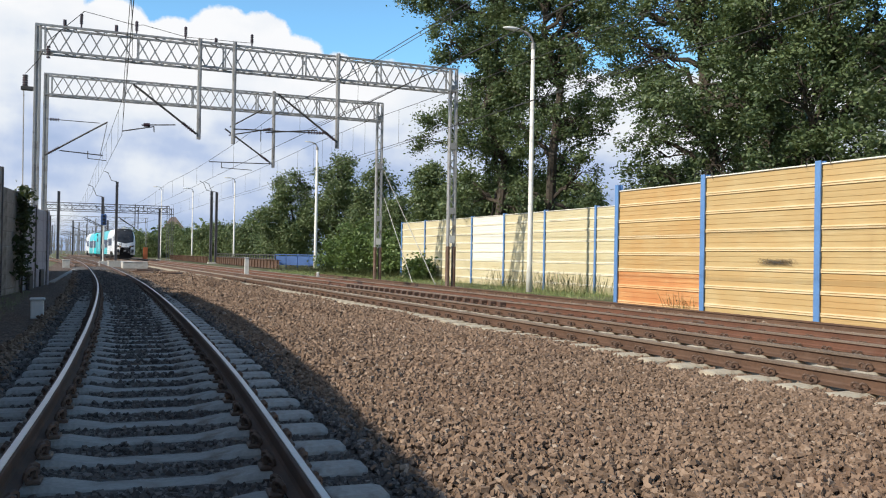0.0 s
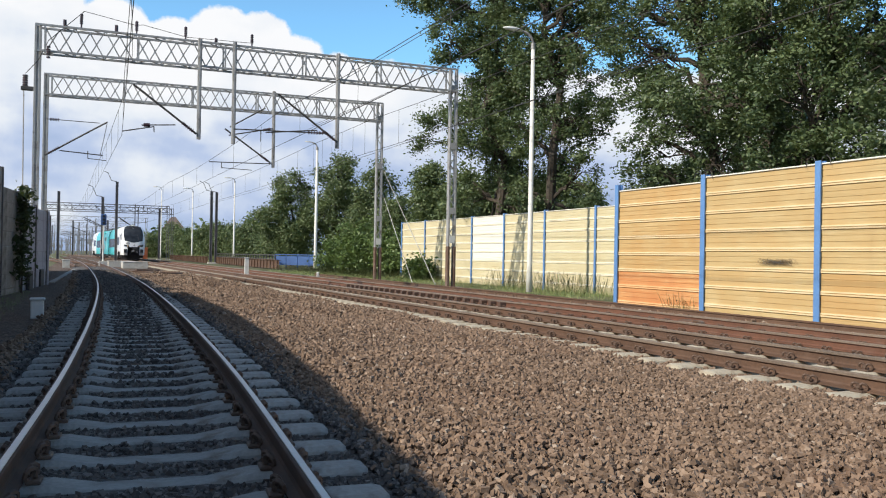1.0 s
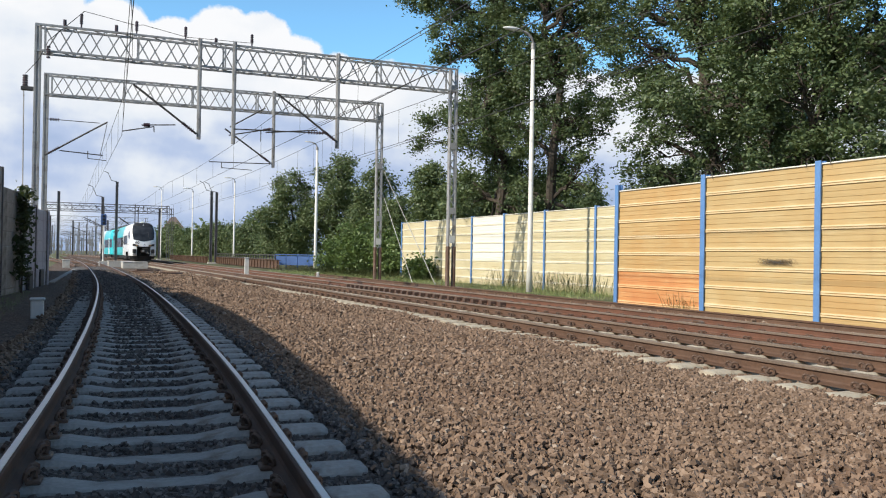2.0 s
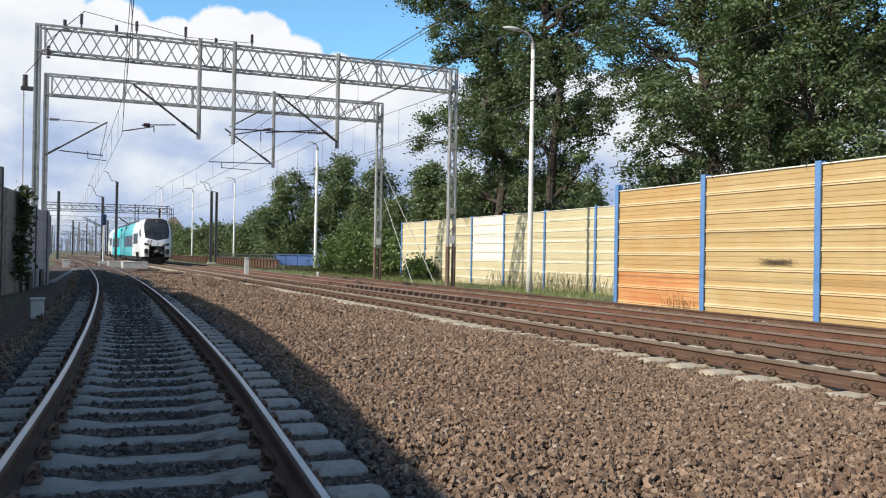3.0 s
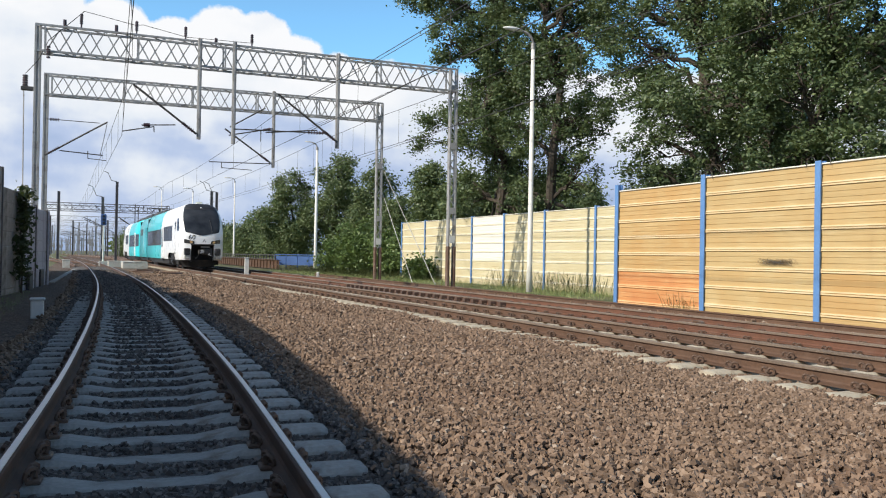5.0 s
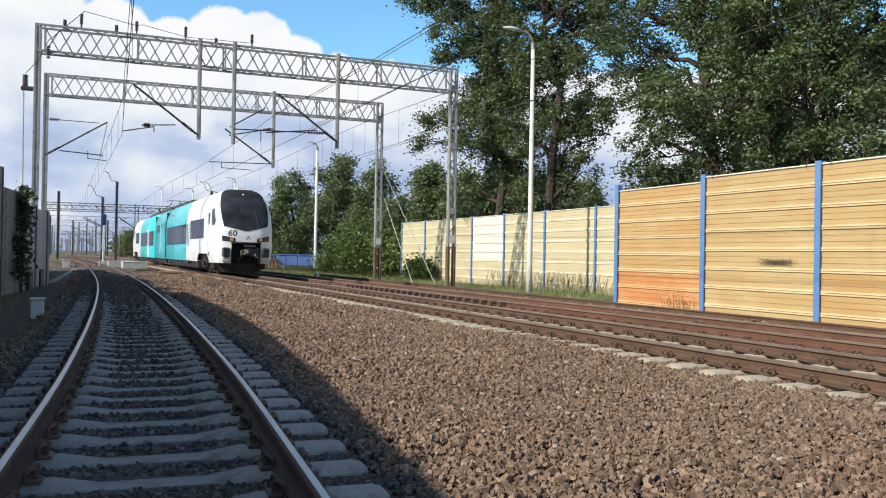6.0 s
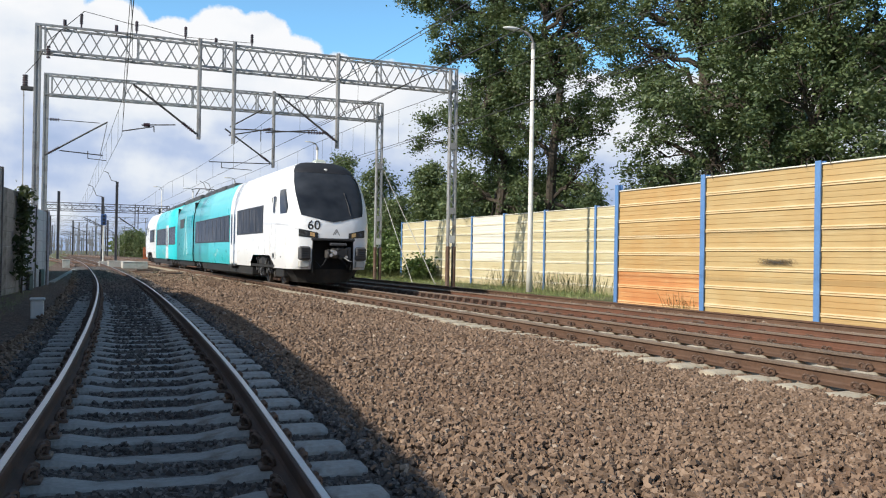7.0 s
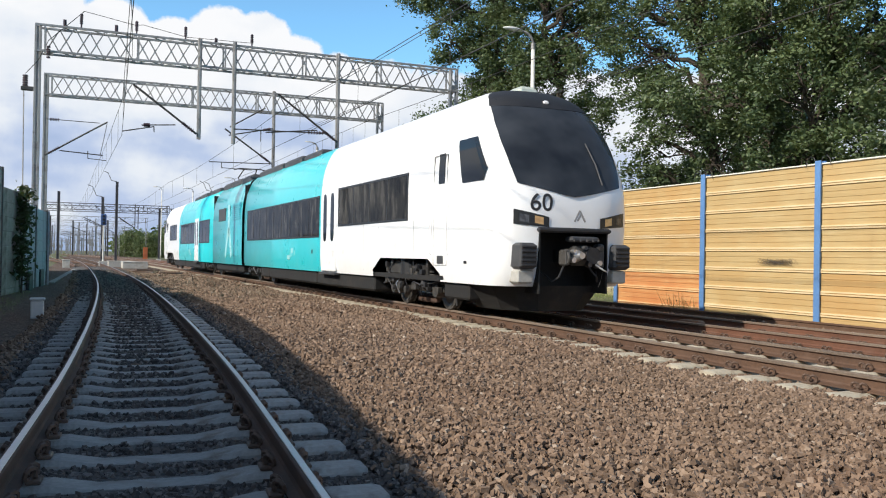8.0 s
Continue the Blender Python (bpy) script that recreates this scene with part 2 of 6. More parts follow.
def train_paint(name, colour, rough=0.3):
    def build(n):
        p = place(n)
        g = n.noise(p, 1.3, 5, 0.6)
        dirt = n.ramp(g, (0.5, 0.0), (0.8, 0.14))
        c = n.mix(dirt, colour, (0.45, 0.42, 0.38))
        return surface(n, c, n.math("MULTIPLY_ADD", g, 0.2, rough - 0.1), 0, n.noise(p, 0.9, 2), 0.05, 0.01, **{"Coat Weight": 0.3})
    return material(name, build)


WHITE = train_paint("white_train_paint", (0.86, 0.86, 0.86))
TURQUOISE = train_paint("turquoise_train_paint", (0.03, 0.56, 0.62))
TEAL = train_paint("teal_train_paint", (0.02, 0.44, 0.50))
PALE_TURQUOISE = train_paint("pale_turquoise_paint", (0.35, 0.72, 0.72))
BLACK_PLASTIC = worn("black_train_plastic", (0.012, 0.012, 0.014), (0.03, 0.03, 0.033), 20, 2, 0.5)
UNDERSIDE = worn("underfloor_black", (0.008, 0.008, 0.009), (0.02, 0.019, 0.018), 12, 1.5, 0.8, spots=(0.03, 0.024, 0.02))
BUFFER_GREY = worn("buffer_rubber", (0.035, 0.035, 0.037), (0.075, 0.075, 0.08), 20, 2, 0.55)
BOGIE = worn("bogie_steel", (0.028, 0.027, 0.027), (0.115, 0.108, 0.10), 14, 3, 0.5, 0.4)
WHEEL_STEEL = worn("wheel_steel", (0.05, 0.045, 0.042), (0.15, 0.14, 0.13), 14, 3, 0.5, 0.5)
BRIGHT_STEEL = worn("bright_steel", (0.4, 0.4, 0.42), (0.62, 0.62, 0.64), 14, 3, 0.35, 0.8)
DARK_GLASS = material("dark_train_glass", lambda n: surface(n, n.ramp(n.noise(place(n), 0.5, 2), (0.3, (0.009, 0.011, 0.014)), (0.7, (0.022, 0.025, 0.031))), 0.07, 0, **{"IOR": 1.25}))


def saloon_glass(n):
    """Tinted side glass; mottled reflections and a dim interior are painted into its colour."""
    p = place(n)
    m = n.add("ShaderNodeMapping", {"Vector": p, "Scale": (0.2, 2.6, 0.9)}).outputs[0]
    c = n.ramp(n.noise(m, 1.7, 5, 0.6), (0.36, (0.010, 0.010, 0.010)), (0.52, (0.026, 0.025, 0.023)), (0.66, (0.07, 0.066, 0.06)))
    return surface(n, c, 0.06, 0, n.noise(p, 0.8, 2), 0.06, 0.02, **{"IOR": 1.1})


SCREEN_GLASS = material("windscreen_glass", lambda n: surface(n, n.ramp(n.noise(place(n), 0.9, 3), (0.35, (0.016, 0.019, 0.025)), (0.65, (0.042, 0.047, 0.056))), 0.08, 0, **{"IOR": 1.42}))
SALOON_GLASS = material("saloon_glass", saloon_glass)
DOME_GLASS = worn("pale_dome", (0.42, 0.46, 0.40), (0.58, 0.62, 0.55), 14, 3, 0.25)
FRAME_BLACK = material("window_rubber", lambda n: surface(n, n.ramp(n.noise(place(n), 9, 2), (0.3, 0.012), (0.7, 0.02)), 0.4))
LAMP_GLASS = material("headlamp_glass", lambda n: surface(n, n.ramp(n.noise(place(n), 9, 2), (0.4, (0.05, 0.05, 0.052)), (0.7, (0.14, 0.14, 0.145))), 0.08, 0.2))
AMBER = material("amber_lens", lambda n: surface(n, n.ramp(n.noise(place(n), 12, 2), (0.3, (0.24, 0.12, 0.04)), (0.7, (0.42, 0.25, 0.10))), 0.2, 0, **{"Emission Color": (1.0, 0.74, 0.40, 1), "Emission Strength": 0.12}))
LAMP_ON = material("lit_headlamp", lambda n: surface(n, n.ramp(n.noise(place(n), 5, 1), (0.0, 0.8), (1.0, 0.85)), 0.3, 0, **{"Emission Color": (1.0, 0.95, 0.85, 1), "Emission Strength": 0.12}))
STREET_LENS = worn("lamp_lens", (0.68, 0.68, 0.66), (0.8, 0.8, 0.78), 10, 3, 0.3)


def earth_mix(n):
    p = place(n)
    a, b, d = n.noise(p, 0.9, 6), n.noise(p, 9.0, 5), n.noise(p, 0.06, 3)
    c = n.ramp(n.math("ADD", n.math("MULTIPLY", a, 0.6), n.math("MULTIPLY", b, 0.4)), (0.3, (0.05, 0.055, 0.025)), (0.5, (0.10, 0.115, 0.045)), (0.75, (0.19, 0.17, 0.09)))
    c = n.mix(n.ramp(d, (0.45, 0.0), (0.6, 0.5)), c, (0.13, 0.11, 0.07))
    return surface(n, c, 0.95, 0, b, 0.8, 0.05)


EARTH = material("grassy_earth", earth_mix)


# ---- mesh helpers ----
class Mesh:
    """Collects vertices and faces of one mesh."""

    def __init__(self):
        self.v, self.f = [], []

    def add(self, verts, faces):
        k = len(self.v)
        self.v.extend([tuple(p) for p in verts])
        self.f.extend([tuple(i + k for i in f) for f in faces])
        return self

    def box(self, x0, x1, y0, y1, z0, z1, m=None, cut=0.0):
        """A box, its upright and level edges chamfered by cut."""
        if cut <= 0:
            q = [Vector((x, y, z)) for z in (z0, z1) for x, y in ((x0, y0), (x1, y0), (x1, y1), (x0, y1))]
            f = [(3, 2, 1, 0), (4, 5, 6, 7), (0, 1, 5, 4), (1, 2, 6, 5), (2, 3, 7, 6), (3, 0, 4, 7)]
        else:
            c = min(cut, (x1 - x0) * 0.45, (y1 - y0) * 0.45, (z1 - z0) * 0.45)
            rings = []
            for z, e in ((z0, c), (z0 + c, 0), (z1 - c, 0), (z1, c)):
                a, b, d, g = x0 + e, x1 - e, y0 + e, y1 - e
                k = c * 0.6
                rings.append([(a + k, d, z), (b - k, d, z), (b, d + k, z), (b, g - k, z), (b - k, g, z), (a + k, g, z), (a, g - k, z), (a, d + k, z)])
            q = [Vector(p) for r in rings for p in r]
            f = [tuple(range(7, -1, -1)), tuple(range(24, 32))]
            for r in range(3):
                for i in range(8):
                    j = (i + 1) % 8
                    f.append((r * 8 + i, r * 8 + j, r * 8 + 8 + j, r * 8 + 8 + i))
        if m is not None:
            q = [m @ p for p in q]
        return self.add(q, f)

    def bar(self, a, b, w, h=None, up=(0, 0, 1)):
        """A square bar from a to b, w across and h high."""
        a, b, h = Vector(a), Vector(b), h or w
        d = (b - a).normalized()
        u = Vector(up)
        if abs(d.dot(u)) > 0.98:
            u = Vector((0, 1, 0))
        s = d.cross(u).normalized()
        u = s.cross(d)
        q = [p + s * (w / 2 * i) + u * (h / 2 * j) for p in (a, b) for i, j in ((-1, -1), (1, -1), (1, 1), (-1, 1))]
        return self.add(q, [(0, 1, 2, 3), (7, 6, 5, 4), (0, 4, 5, 1), (1, 5, 6, 2), (2, 6, 7, 3), (3, 7, 4, 0)])

    def tube(self, pts, r, seg=8, r1=None, caps=True):
        """A round tube along pts, tapering from r to r1."""
        pts = [Vector(p) for p in pts]
        r1 = r if r1 is None else r1
        k, n = len(self.v), len(pts)
        side = None
        for i, p in enumerate(pts):
            d = (pts[min(i + 1, n - 1)] - pts[max(i - 1, 0)]).normalized()
            if side is None:
                side = d.cross(Vector((0, 0, 1)) if abs(d.z) < 0.9 else Vector((0, 1, 0))).normalized()
            side = (side - d * side.dot(d)).normalized()
            u = d.cross(side)
            rr = r + (r1 - r) * i / max(n - 1, 1)
            for j in range(seg):
                a = 2 * math.pi * j / seg
                self.v.append(tuple(p + side * (rr * math.cos(a)) + u * (rr * math.sin(a))))
        for i in range(n - 1):
            for j in range(seg):
                j2 = (j + 1) % seg
                self.f.append((k + i * seg + j, k + i * seg + j2, k + (i + 1) * seg + j2, k + (i + 1) * seg + j))
        if caps:
            self.f.append(tuple(k + j for j in range(seg - 1, -1, -1)))
            self.f.append(tuple(k + (n - 1) * seg + j for j in range(seg)))
        return self

    def sweep(self, profile, path, closed=True):
        """A profile of (across, z) carried along a path of (x, y, z)."""
        k, m, n = len(self.v), len(profile), len(path)
        for i, p in enumerate(path):
            a, b = Vector(path[max(i - 1, 0)]), Vector(path[min(i + 1, n - 1)])
            d = (b - a).normalized()
            s = Vector((d.y, -d.x, 0)).normalized()
            for u, z in profile:
                self.v.append((p[0] + s.x * u, p[1] + s.y * u, p[2] + z))
        for i in range(n - 1):
            for j in range(m if closed else m - 1):
                j2 = (j + 1) % m
                self.f.append((k + i * m + j2, k + i * m + j, k + (i + 1) * m + j, k + (i + 1) * m + j2))
        if closed:
            self.f.append(tuple(k + j for j in range(m)))
            self.f.append(tuple(k + (n - 1) * m + j for j in range(m - 1, -1, -1)))
        return self

    def mesh(self, name, mat, smooth=False):
        me = bpy.data.meshes.new(name)
        me.from_pydata(self.v, [], self.f)
        me.materials.append(mat)
        if smooth:
            me.polygons.foreach_set("use_smooth", [True] * len(me.polygons))
        me.update()
        return me


def part(name, m, mat, parent=None, label="", smooth=False, at=None):
    """One mesh object, under its thing where one is given."""
    ob = new(name, m if isinstance(m, bpy.types.Mesh) else m.mesh(name, mat, smooth))
    ob.parent = parent
    if at is not None:
        ob.matrix_basis = at
    return tagged(ob, label) if label else ob


def thing(name, label, category, at=None, group="", kind=""):
    ob = new(name)
    if at is not None:
        ob.matrix_basis = at
    return tagged(ob, label, category, group, kind)


def raw_mesh(name, verts, faces, mat):
    """A mesh from arrays, all faces with the same number of corners."""
    me = bpy.data.meshes.new(name)
    n, k = faces.shape
    me.vertices.add(len(verts))
    me.vertices.foreach_set("co", np.ascontiguousarray(verts, dtype=np.float32).ravel())
    me.loops.add(n * k)
    me.loops.foreach_set("vertex_index", np.ascontiguousarray(faces, dtype=np.int32).ravel())
    me.polygons.add(n)
    me.polygons.foreach_set("loop_start", np.arange(0, n * k, k, dtype=np.int32))
    me.update(calc_edges=True)
    me.materials.append(mat)
    return me


def smooth_line(knots):
    """A smooth function through (y, x) knots."""
    ys, xs = np.array([k[0] for k in knots], float), np.array([k[1] for k in knots], float)
    slope = np.gradient(xs, ys)

    def f(y):
        y = np.clip(y, ys[0], ys[-1])
        i = int(np.clip(np.searchsorted(ys, y) - 1, 0, len(ys) - 2))
        h = ys[i + 1] - ys[i]
        t = (y - ys[i]) / h
        return float((2 * t**3 - 3 * t**2 + 1) * xs[i] + (t**3 - 2 * t**2 + t) * h * slope[i] + (3 * t**2 - 2 * t**3) * xs[i + 1] + (t**3 - t**2) * h * slope[i + 1])
    return f


# ---- plan: tracks run along y; rail heads of the main track at z = 0 ----
NEAR_X = smooth_line([(-20, -3.3), (-8, -0.98), (0, 0.02), (4, 0.33), (8, 0.62), (12, 0.83), (19.3, 1.12), (28, 1.36), (51, 1.52), (76, 1.36), (106, 0.75), (146, -0.5), (220, -4.5)])
MAIN_X = smooth_line([(-60, 8.12), (0, 8.12), (10, 8.15), (16, 8.1), (28, 7.98), (36, 7.82), (50, 7.62), (64, 7.44), (79, 7.2), (102, 6.82), (118, 6.5), (131, 6.2), (150, 5.2), (175, 3.6), (200, 1.8), (300, -6.5)])


def FAR_X(y):
    return MAIN_X(y) + 4.03


GROUND = -0.24


def line_of(fx, y0, y1, step, off=0.0, z=0.0):
    out, y = [], y0
    while y <= y1 + 1e-6:
        d = (fx(y + 0.5) - fx(y - 0.5))
        k = 1 / math.hypot(1, d)
        out.append((fx(y) + off * k, y - off * d * k, z))
        y += step
    return out


# ---- ground ----
def build_ground():
    # one sheet: the track bed in the middle, grassy land beyond
    xs = [-2500, -600, -150, -40, -12, -6, -4.2, -3, -2, -1, 0, 1, 2, 3, 4, 5, 6, 7, 9, 11, 13, 14.4, 15.2, 17, 22, 40, 90, 250, 800, 2500]
    ys = [-400, -60, -20, -8] + [i * 1.0 for i in range(-4, 40)] + [42, 46, 50, 56, 62, 70, 80, 95, 120, 160, 220, 320, 600, 1400, 4000]
    m = Mesh()
    for y in ys:
        for x in xs:
            z = GROUND + 0.03 * noise.noise((x * 0.5, y * 0.5, 0)) if abs(x) < 60 else GROUND
            if 2.2 < x < 6.8:
                z += 0.0
            if x > 9.5:
                z = GROUND - 0.15
            if x < -3.5:
                z = GROUND - 0.12
            m.v.append((x, y, z))
    n = len(xs)
    for j in range(len(ys) - 1):
        for i in range(n - 1):
            m.f.append((j * n + i, j * n + i + 1, (j + 1) * n + i + 1, (j + 1) * n + i))
    me = m.mesh("ground", EARTH)
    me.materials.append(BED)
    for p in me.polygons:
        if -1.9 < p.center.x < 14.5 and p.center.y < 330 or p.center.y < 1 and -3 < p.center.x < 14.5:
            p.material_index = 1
    tagged(new("ground", me), "brown crushed-stone ballast bed with grassy earth beyond", "ground", kind="structure")


build_ground()

RAIL = [(-0.075, -0.172), (0.075, -0.172), (0.075, -0.158), (0.02, -0.14), (0.009, -0.12), (0.009, -0.05), (0.036, -0.038), (0.036, -0.008), (0.028, 0.0)]
RAIL = RAIL + [(-u, z) for u, z in reversed(RAIL[2:])]
HEAD = [(-0.0365, -0.034), (0.0365, -0.034), (0.0372, -0.006), (0.027, 0.0035), (-0.027, 0.0035), (-0.0372, -0.006)]
SHINY = [(-0.019, -0.004), (0.026, -0.006), (0.027, -0.003), (0.022, 0.0035), (-0.016, 0.0035)]


def build_track(fx, z, y0, y1, polished, names, step=1.0, rust=None):
    """Two rails: the rusty section and the worn running band on its head."""
    for off, word in zip((-0.7535, 0.7535), names):
        rail = thing("rail", word, "rail", kind="structure")
        path = line_of(fx, y0, y1, step, off, z)
        part("rail_section", Mesh().sweep(RAIL, path), rust or RUST, rail)
        part("running_band", Mesh().sweep(SHINY if polished else HEAD, path), SHINE if polished else DULL_HEAD, rail, "polished rail head" if polished else "")


build_track(NEAR_X, 0.0, -6, 180, True, ("rusty steel rail with a shiny worn head on concrete sleepers",) * 2, rust=DARK_RUST)
build_track(MAIN_X, 0.0, -30, 260, False, ("brown rusty rail of the main track, dull head",) * 2)
build_track(FAR_X, -0.12, -30, 260, False, ("reddish rusty rail of the far track",) * 2, rust=RUST_RED)
SIDE_X = smooth_line([(60, 0.9), (76, 0.6), (90, -0.2), (110, -1.9), (140, -4.6), (180, -8.0), (260, -14.0)])
build_track(SIDE_X, -0.01, 74, 240, True, ("worn rail of a diverging station track",) * 2, 2.0)
old = thing("old_rail", "old rusty rail lying along the foot of the barrier", "rail", kind="structure")
part("rail_section", Mesh().sweep(RAIL, [(15.0, y, -0.17) for y in range(-10, 60, 2)]), RUST, old)


def build_dark_bed():
    """The dark grey bed of the curved track; farther off it buries the sleepers."""
    m = Mesh()
    ys = list(np.arange(-8, 76, 0.5))
    off = (-1.8, -1.4, -1.0, -0.6, 0.0, 0.6, 1.0, 1.35, 1.7)
    for y in ys:
        rise = min(max((y - 22.0) / 16.0, 0.0), 1.0) * 0.06
        for o in off:
            edge = abs(o) > 1.5
            m.v.append((NEAR_X(y) + o + (0.1 * noise.noise((y * 0.8, o, 3)) if edge else 0.0), y, GROUND + (-0.03 if edge else 0.014 + rise) + 0.008 * noise.noise((o * 3, y * 1.5, 1))))
    n = len(off)
    for j in range(len(ys) - 1):
        for i in range(n - 1):
            m.f.append((j * n + i, j * n + i + 1, (j + 1) * n + i + 1, (j + 1) * n + i))
    tagged(new("track_bed", m.mesh("track_bed", DARK_BED)), "dark grey ballast bed of the curved track", "track bed", kind="structure")


build_dark_bed()


def sleeper_mesh(name, half, wide, mat, high=0.19):
    """A concrete sleeper, dipped in the middle and bevelled."""
    m = Mesh()
    st = [(-half, 0.0), (-half + 0.05, 0.012), (-0.95, 0.012), (-0.55, 0.012), (-0.3, -0.03), (0.3, -0.03), (0.55, 0.012), (0.95, 0.012), (half - 0.05, 0.012), (half, 0.0)]
    for x, z in st:
        w = wide * (0.9 if abs(x) < 0.4 else 1.0)
        m.v += [(x, -w * 0.62, -high), (x, -w * 0.5, z - 0.03), (x, -w * 0.4, z), (x, w * 0.4, z), (x, w * 0.5, z - 0.03), (x, w * 0.62, -high)]
    for i in range(len(st) - 1):
        for j in range(5):
            m.f.append((i * 6 + j, (i + 1) * 6 + j, (i + 1) * 6 + j + 1, i * 6 + j + 1))
    m.f.append((0, 1, 2, 3, 4, 5))
    m.f.append(tuple((len(st) - 1) * 6 + j for j in (5, 4, 3, 2, 1, 0)))
    return m.mesh(name, mat)


def clip_mesh():
    """Spring clips with two upright coils and a bolt on both sides of a rail."""
    m = Mesh()
    for s in (-1, 1):
        m.box(s * 0.115 - 0.04, s * 0.115 + 0.04, -0.075, 0.075, 0.0, 0.024, cut=0.006)
        for k in (-1, 1):
            ring = [(s * (0.098 + 0.022 * math.cos(a) + 0.012 * math.sin(a)), k * 0.05 + 0.026 * math.cos(a), 0.058 + 0.034 * math.sin(a)) for a in np.linspace(-0.6, 4.9, 9)]
            m.tube(ring, 0.015, 5)
        m.tube([(s * 0.118, 0, 0.0), (s * 0.118, 0, 0.085)], 0.015, 6)
        m.tube([(s * 0.118, 0, 0.045), (s * 0.118, 0, 0.068)], 0.026, 6)
    return m.mesh("clip", CLIP_RUST)


def build_sleepers():
    near, pale = sleeper_mesh("sleeper", 1.25, 0.26, SLEEPER), sleeper_mesh("sleeper", 1.25, 0.26, SLEEPER_PALE)
    clip = clip_mesh()
    for fx, z, y0, y1, me, label in ((NEAR_X, 0.0, -5.575, 62, near, "grey concrete railway sleepers of the curved track"),
                                            (MAIN_X, 0.0, -6.433, 110, pale, "pale concrete sleepers under the main track"),
                                            (FAR_X, -0.16, -6.3, 110, pale, "pale concrete sleepers under the far track")):
        row = thing("sleepers", label, "sleepers", kind="structure")
        y = y0
        while y < y1:
            turn = -math.degrees(math.atan(fx(y + 0.5) - fx(y - 0.5)))
            wob = random.uniform(-0.6, 0.6)
            at = pose(fx(y) + random.uniform(-0.015, 0.015), y, z - 0.187 + random.uniform(-0.006, 0.003), 0, 0, turn + wob)
            s = part("sleeper", me, None, row, at=at)
            if y < 45 and y > 0:
                for off in (-0.7535, 0.7535):
                    c = part("clip", clip, None, s, at=pose(off, 0, 0.013))
            y += 0.613 if fx is MAIN_X else 0.605


build_sleepers()


# ---- noise barriers ----
def plank_mesh(long, high, thick=0.07):
    """One barrier element lying along y: a double batten at its lower edge, grooved boards above."""
    h = high
    prof = [(-0.004, 0.0), (-0.03, 0.03 * h), (-0.03, 0.085 * h), (-0.012, 0.1 * h), (-0.012, 0.118 * h), (-0.032, 0.135 * h), (-0.026, 0.2 * h), (0.0, 0.215 * h),
            (0.003, 0.44 * h), (0.013, 0.447 * h), (0.013, 0.46 * h), (0.0, 0.475 * h), (0.004, 0.72 * h), (0.011, 0.726 * h), (0.011, 0.738 * h), (0.0, 0.75 * h), (0.003, 0.995 * h), (thick, 0.995 * h), (thick, 0.0)]
    return Mesh().sweep(prof, [(0, 0, 0), (0, long, 0)])


def plank_of(long, high, mat):
    """The element with its paler double batten."""
    me = plank_mesh(long, high).mesh("plank", mat)
    me.materials.append(BATTEN_ORANGE if mat is TIMBER_ORANGE else BATTEN if mat in (TIMBER, TIMBER_LIGHT) else BATTEN_PALE)
    for k in (1, 2, 5, 6):
        me.polygons[k].material_index = 1
    return me


def post_mesh(high, w=0.17):
    m = Mesh()
    m.box(-0.02, 0.02, -w / 2, w / 2, 0, high, cut=0.006)
    m.box(-0.02, 0.16, -0.012, 0.012, 0, high)
    m.box(0.14, 0.165, -w / 2, w / 2, 0, high)
    return m


BOARD = 0.493


def build_barrier(label, posts, tops, mats, post_top, post_w, rows=8):
    """Posts at (x, y) with planked bays between; tops gives a bay's height, mats the timber of a bay and row."""
    fence = thing("noise_barrier", label, "fence", kind="structure")
    post = post_mesh(post_top + 0.45, post_w).mesh("post", BLUE)
    for i, (x, y) in enumerate(posts):
        part("post", post, None, fence, "blue painted steel post" if i == 0 else "", at=pose(x - 0.06, y, -0.45))
    shared = {}
    for i in range(len(posts) - 1):
        (xa, ya), (xb, yb) = posts[i], posts[i + 1]
        long = math.hypot(xb - xa, yb - ya) - 0.03
        turn = -math.degrees(math.atan2(xb - xa, yb - ya))
        for r in range(rows):
            mat = mats(i, r)
            key = (round(long, 2), mat.name)
            if key not in shared:
                shared[key] = plank_of(long, BOARD, mat)
            part("plank", shared[key], None, fence, at=pose(xa, ya + 0.015, tops(i) - (rows - r) * BOARD, 0, 0, turn))
        key = ("cap", round(long, 2))
        if key not in shared:
            shared[key] = Mesh().box(-0.04, 0.11, 0, long, 0, 0.035, cut=0.008).mesh("capping", TIMBER_WHITE)
        part("capping", shared[key], None, fence, at=pose(xa, ya + 0.015, tops(i), 0, 0, turn))
    return fence


def build_post_wires(x, y):
    """Two loose wires curling from the head of a barrier post."""
    w = thing("loose_wire", "thin curled wires at the head of a barrier post", "wire", at=pose(x - 0.06, y, 3.42), group="loose wires on posts")
    for s in (-1, 1):
        part("curl", Mesh().tube([(0.0, s * 0.05, -0.1), (0.0, s * 0.12, 0.09), (0.0, s * 0.24, 0.13), (0.0, s * 0.33, 0.05), (0.0, s * 0.36, -0.12)], 0.009, 5), WIRE, w)


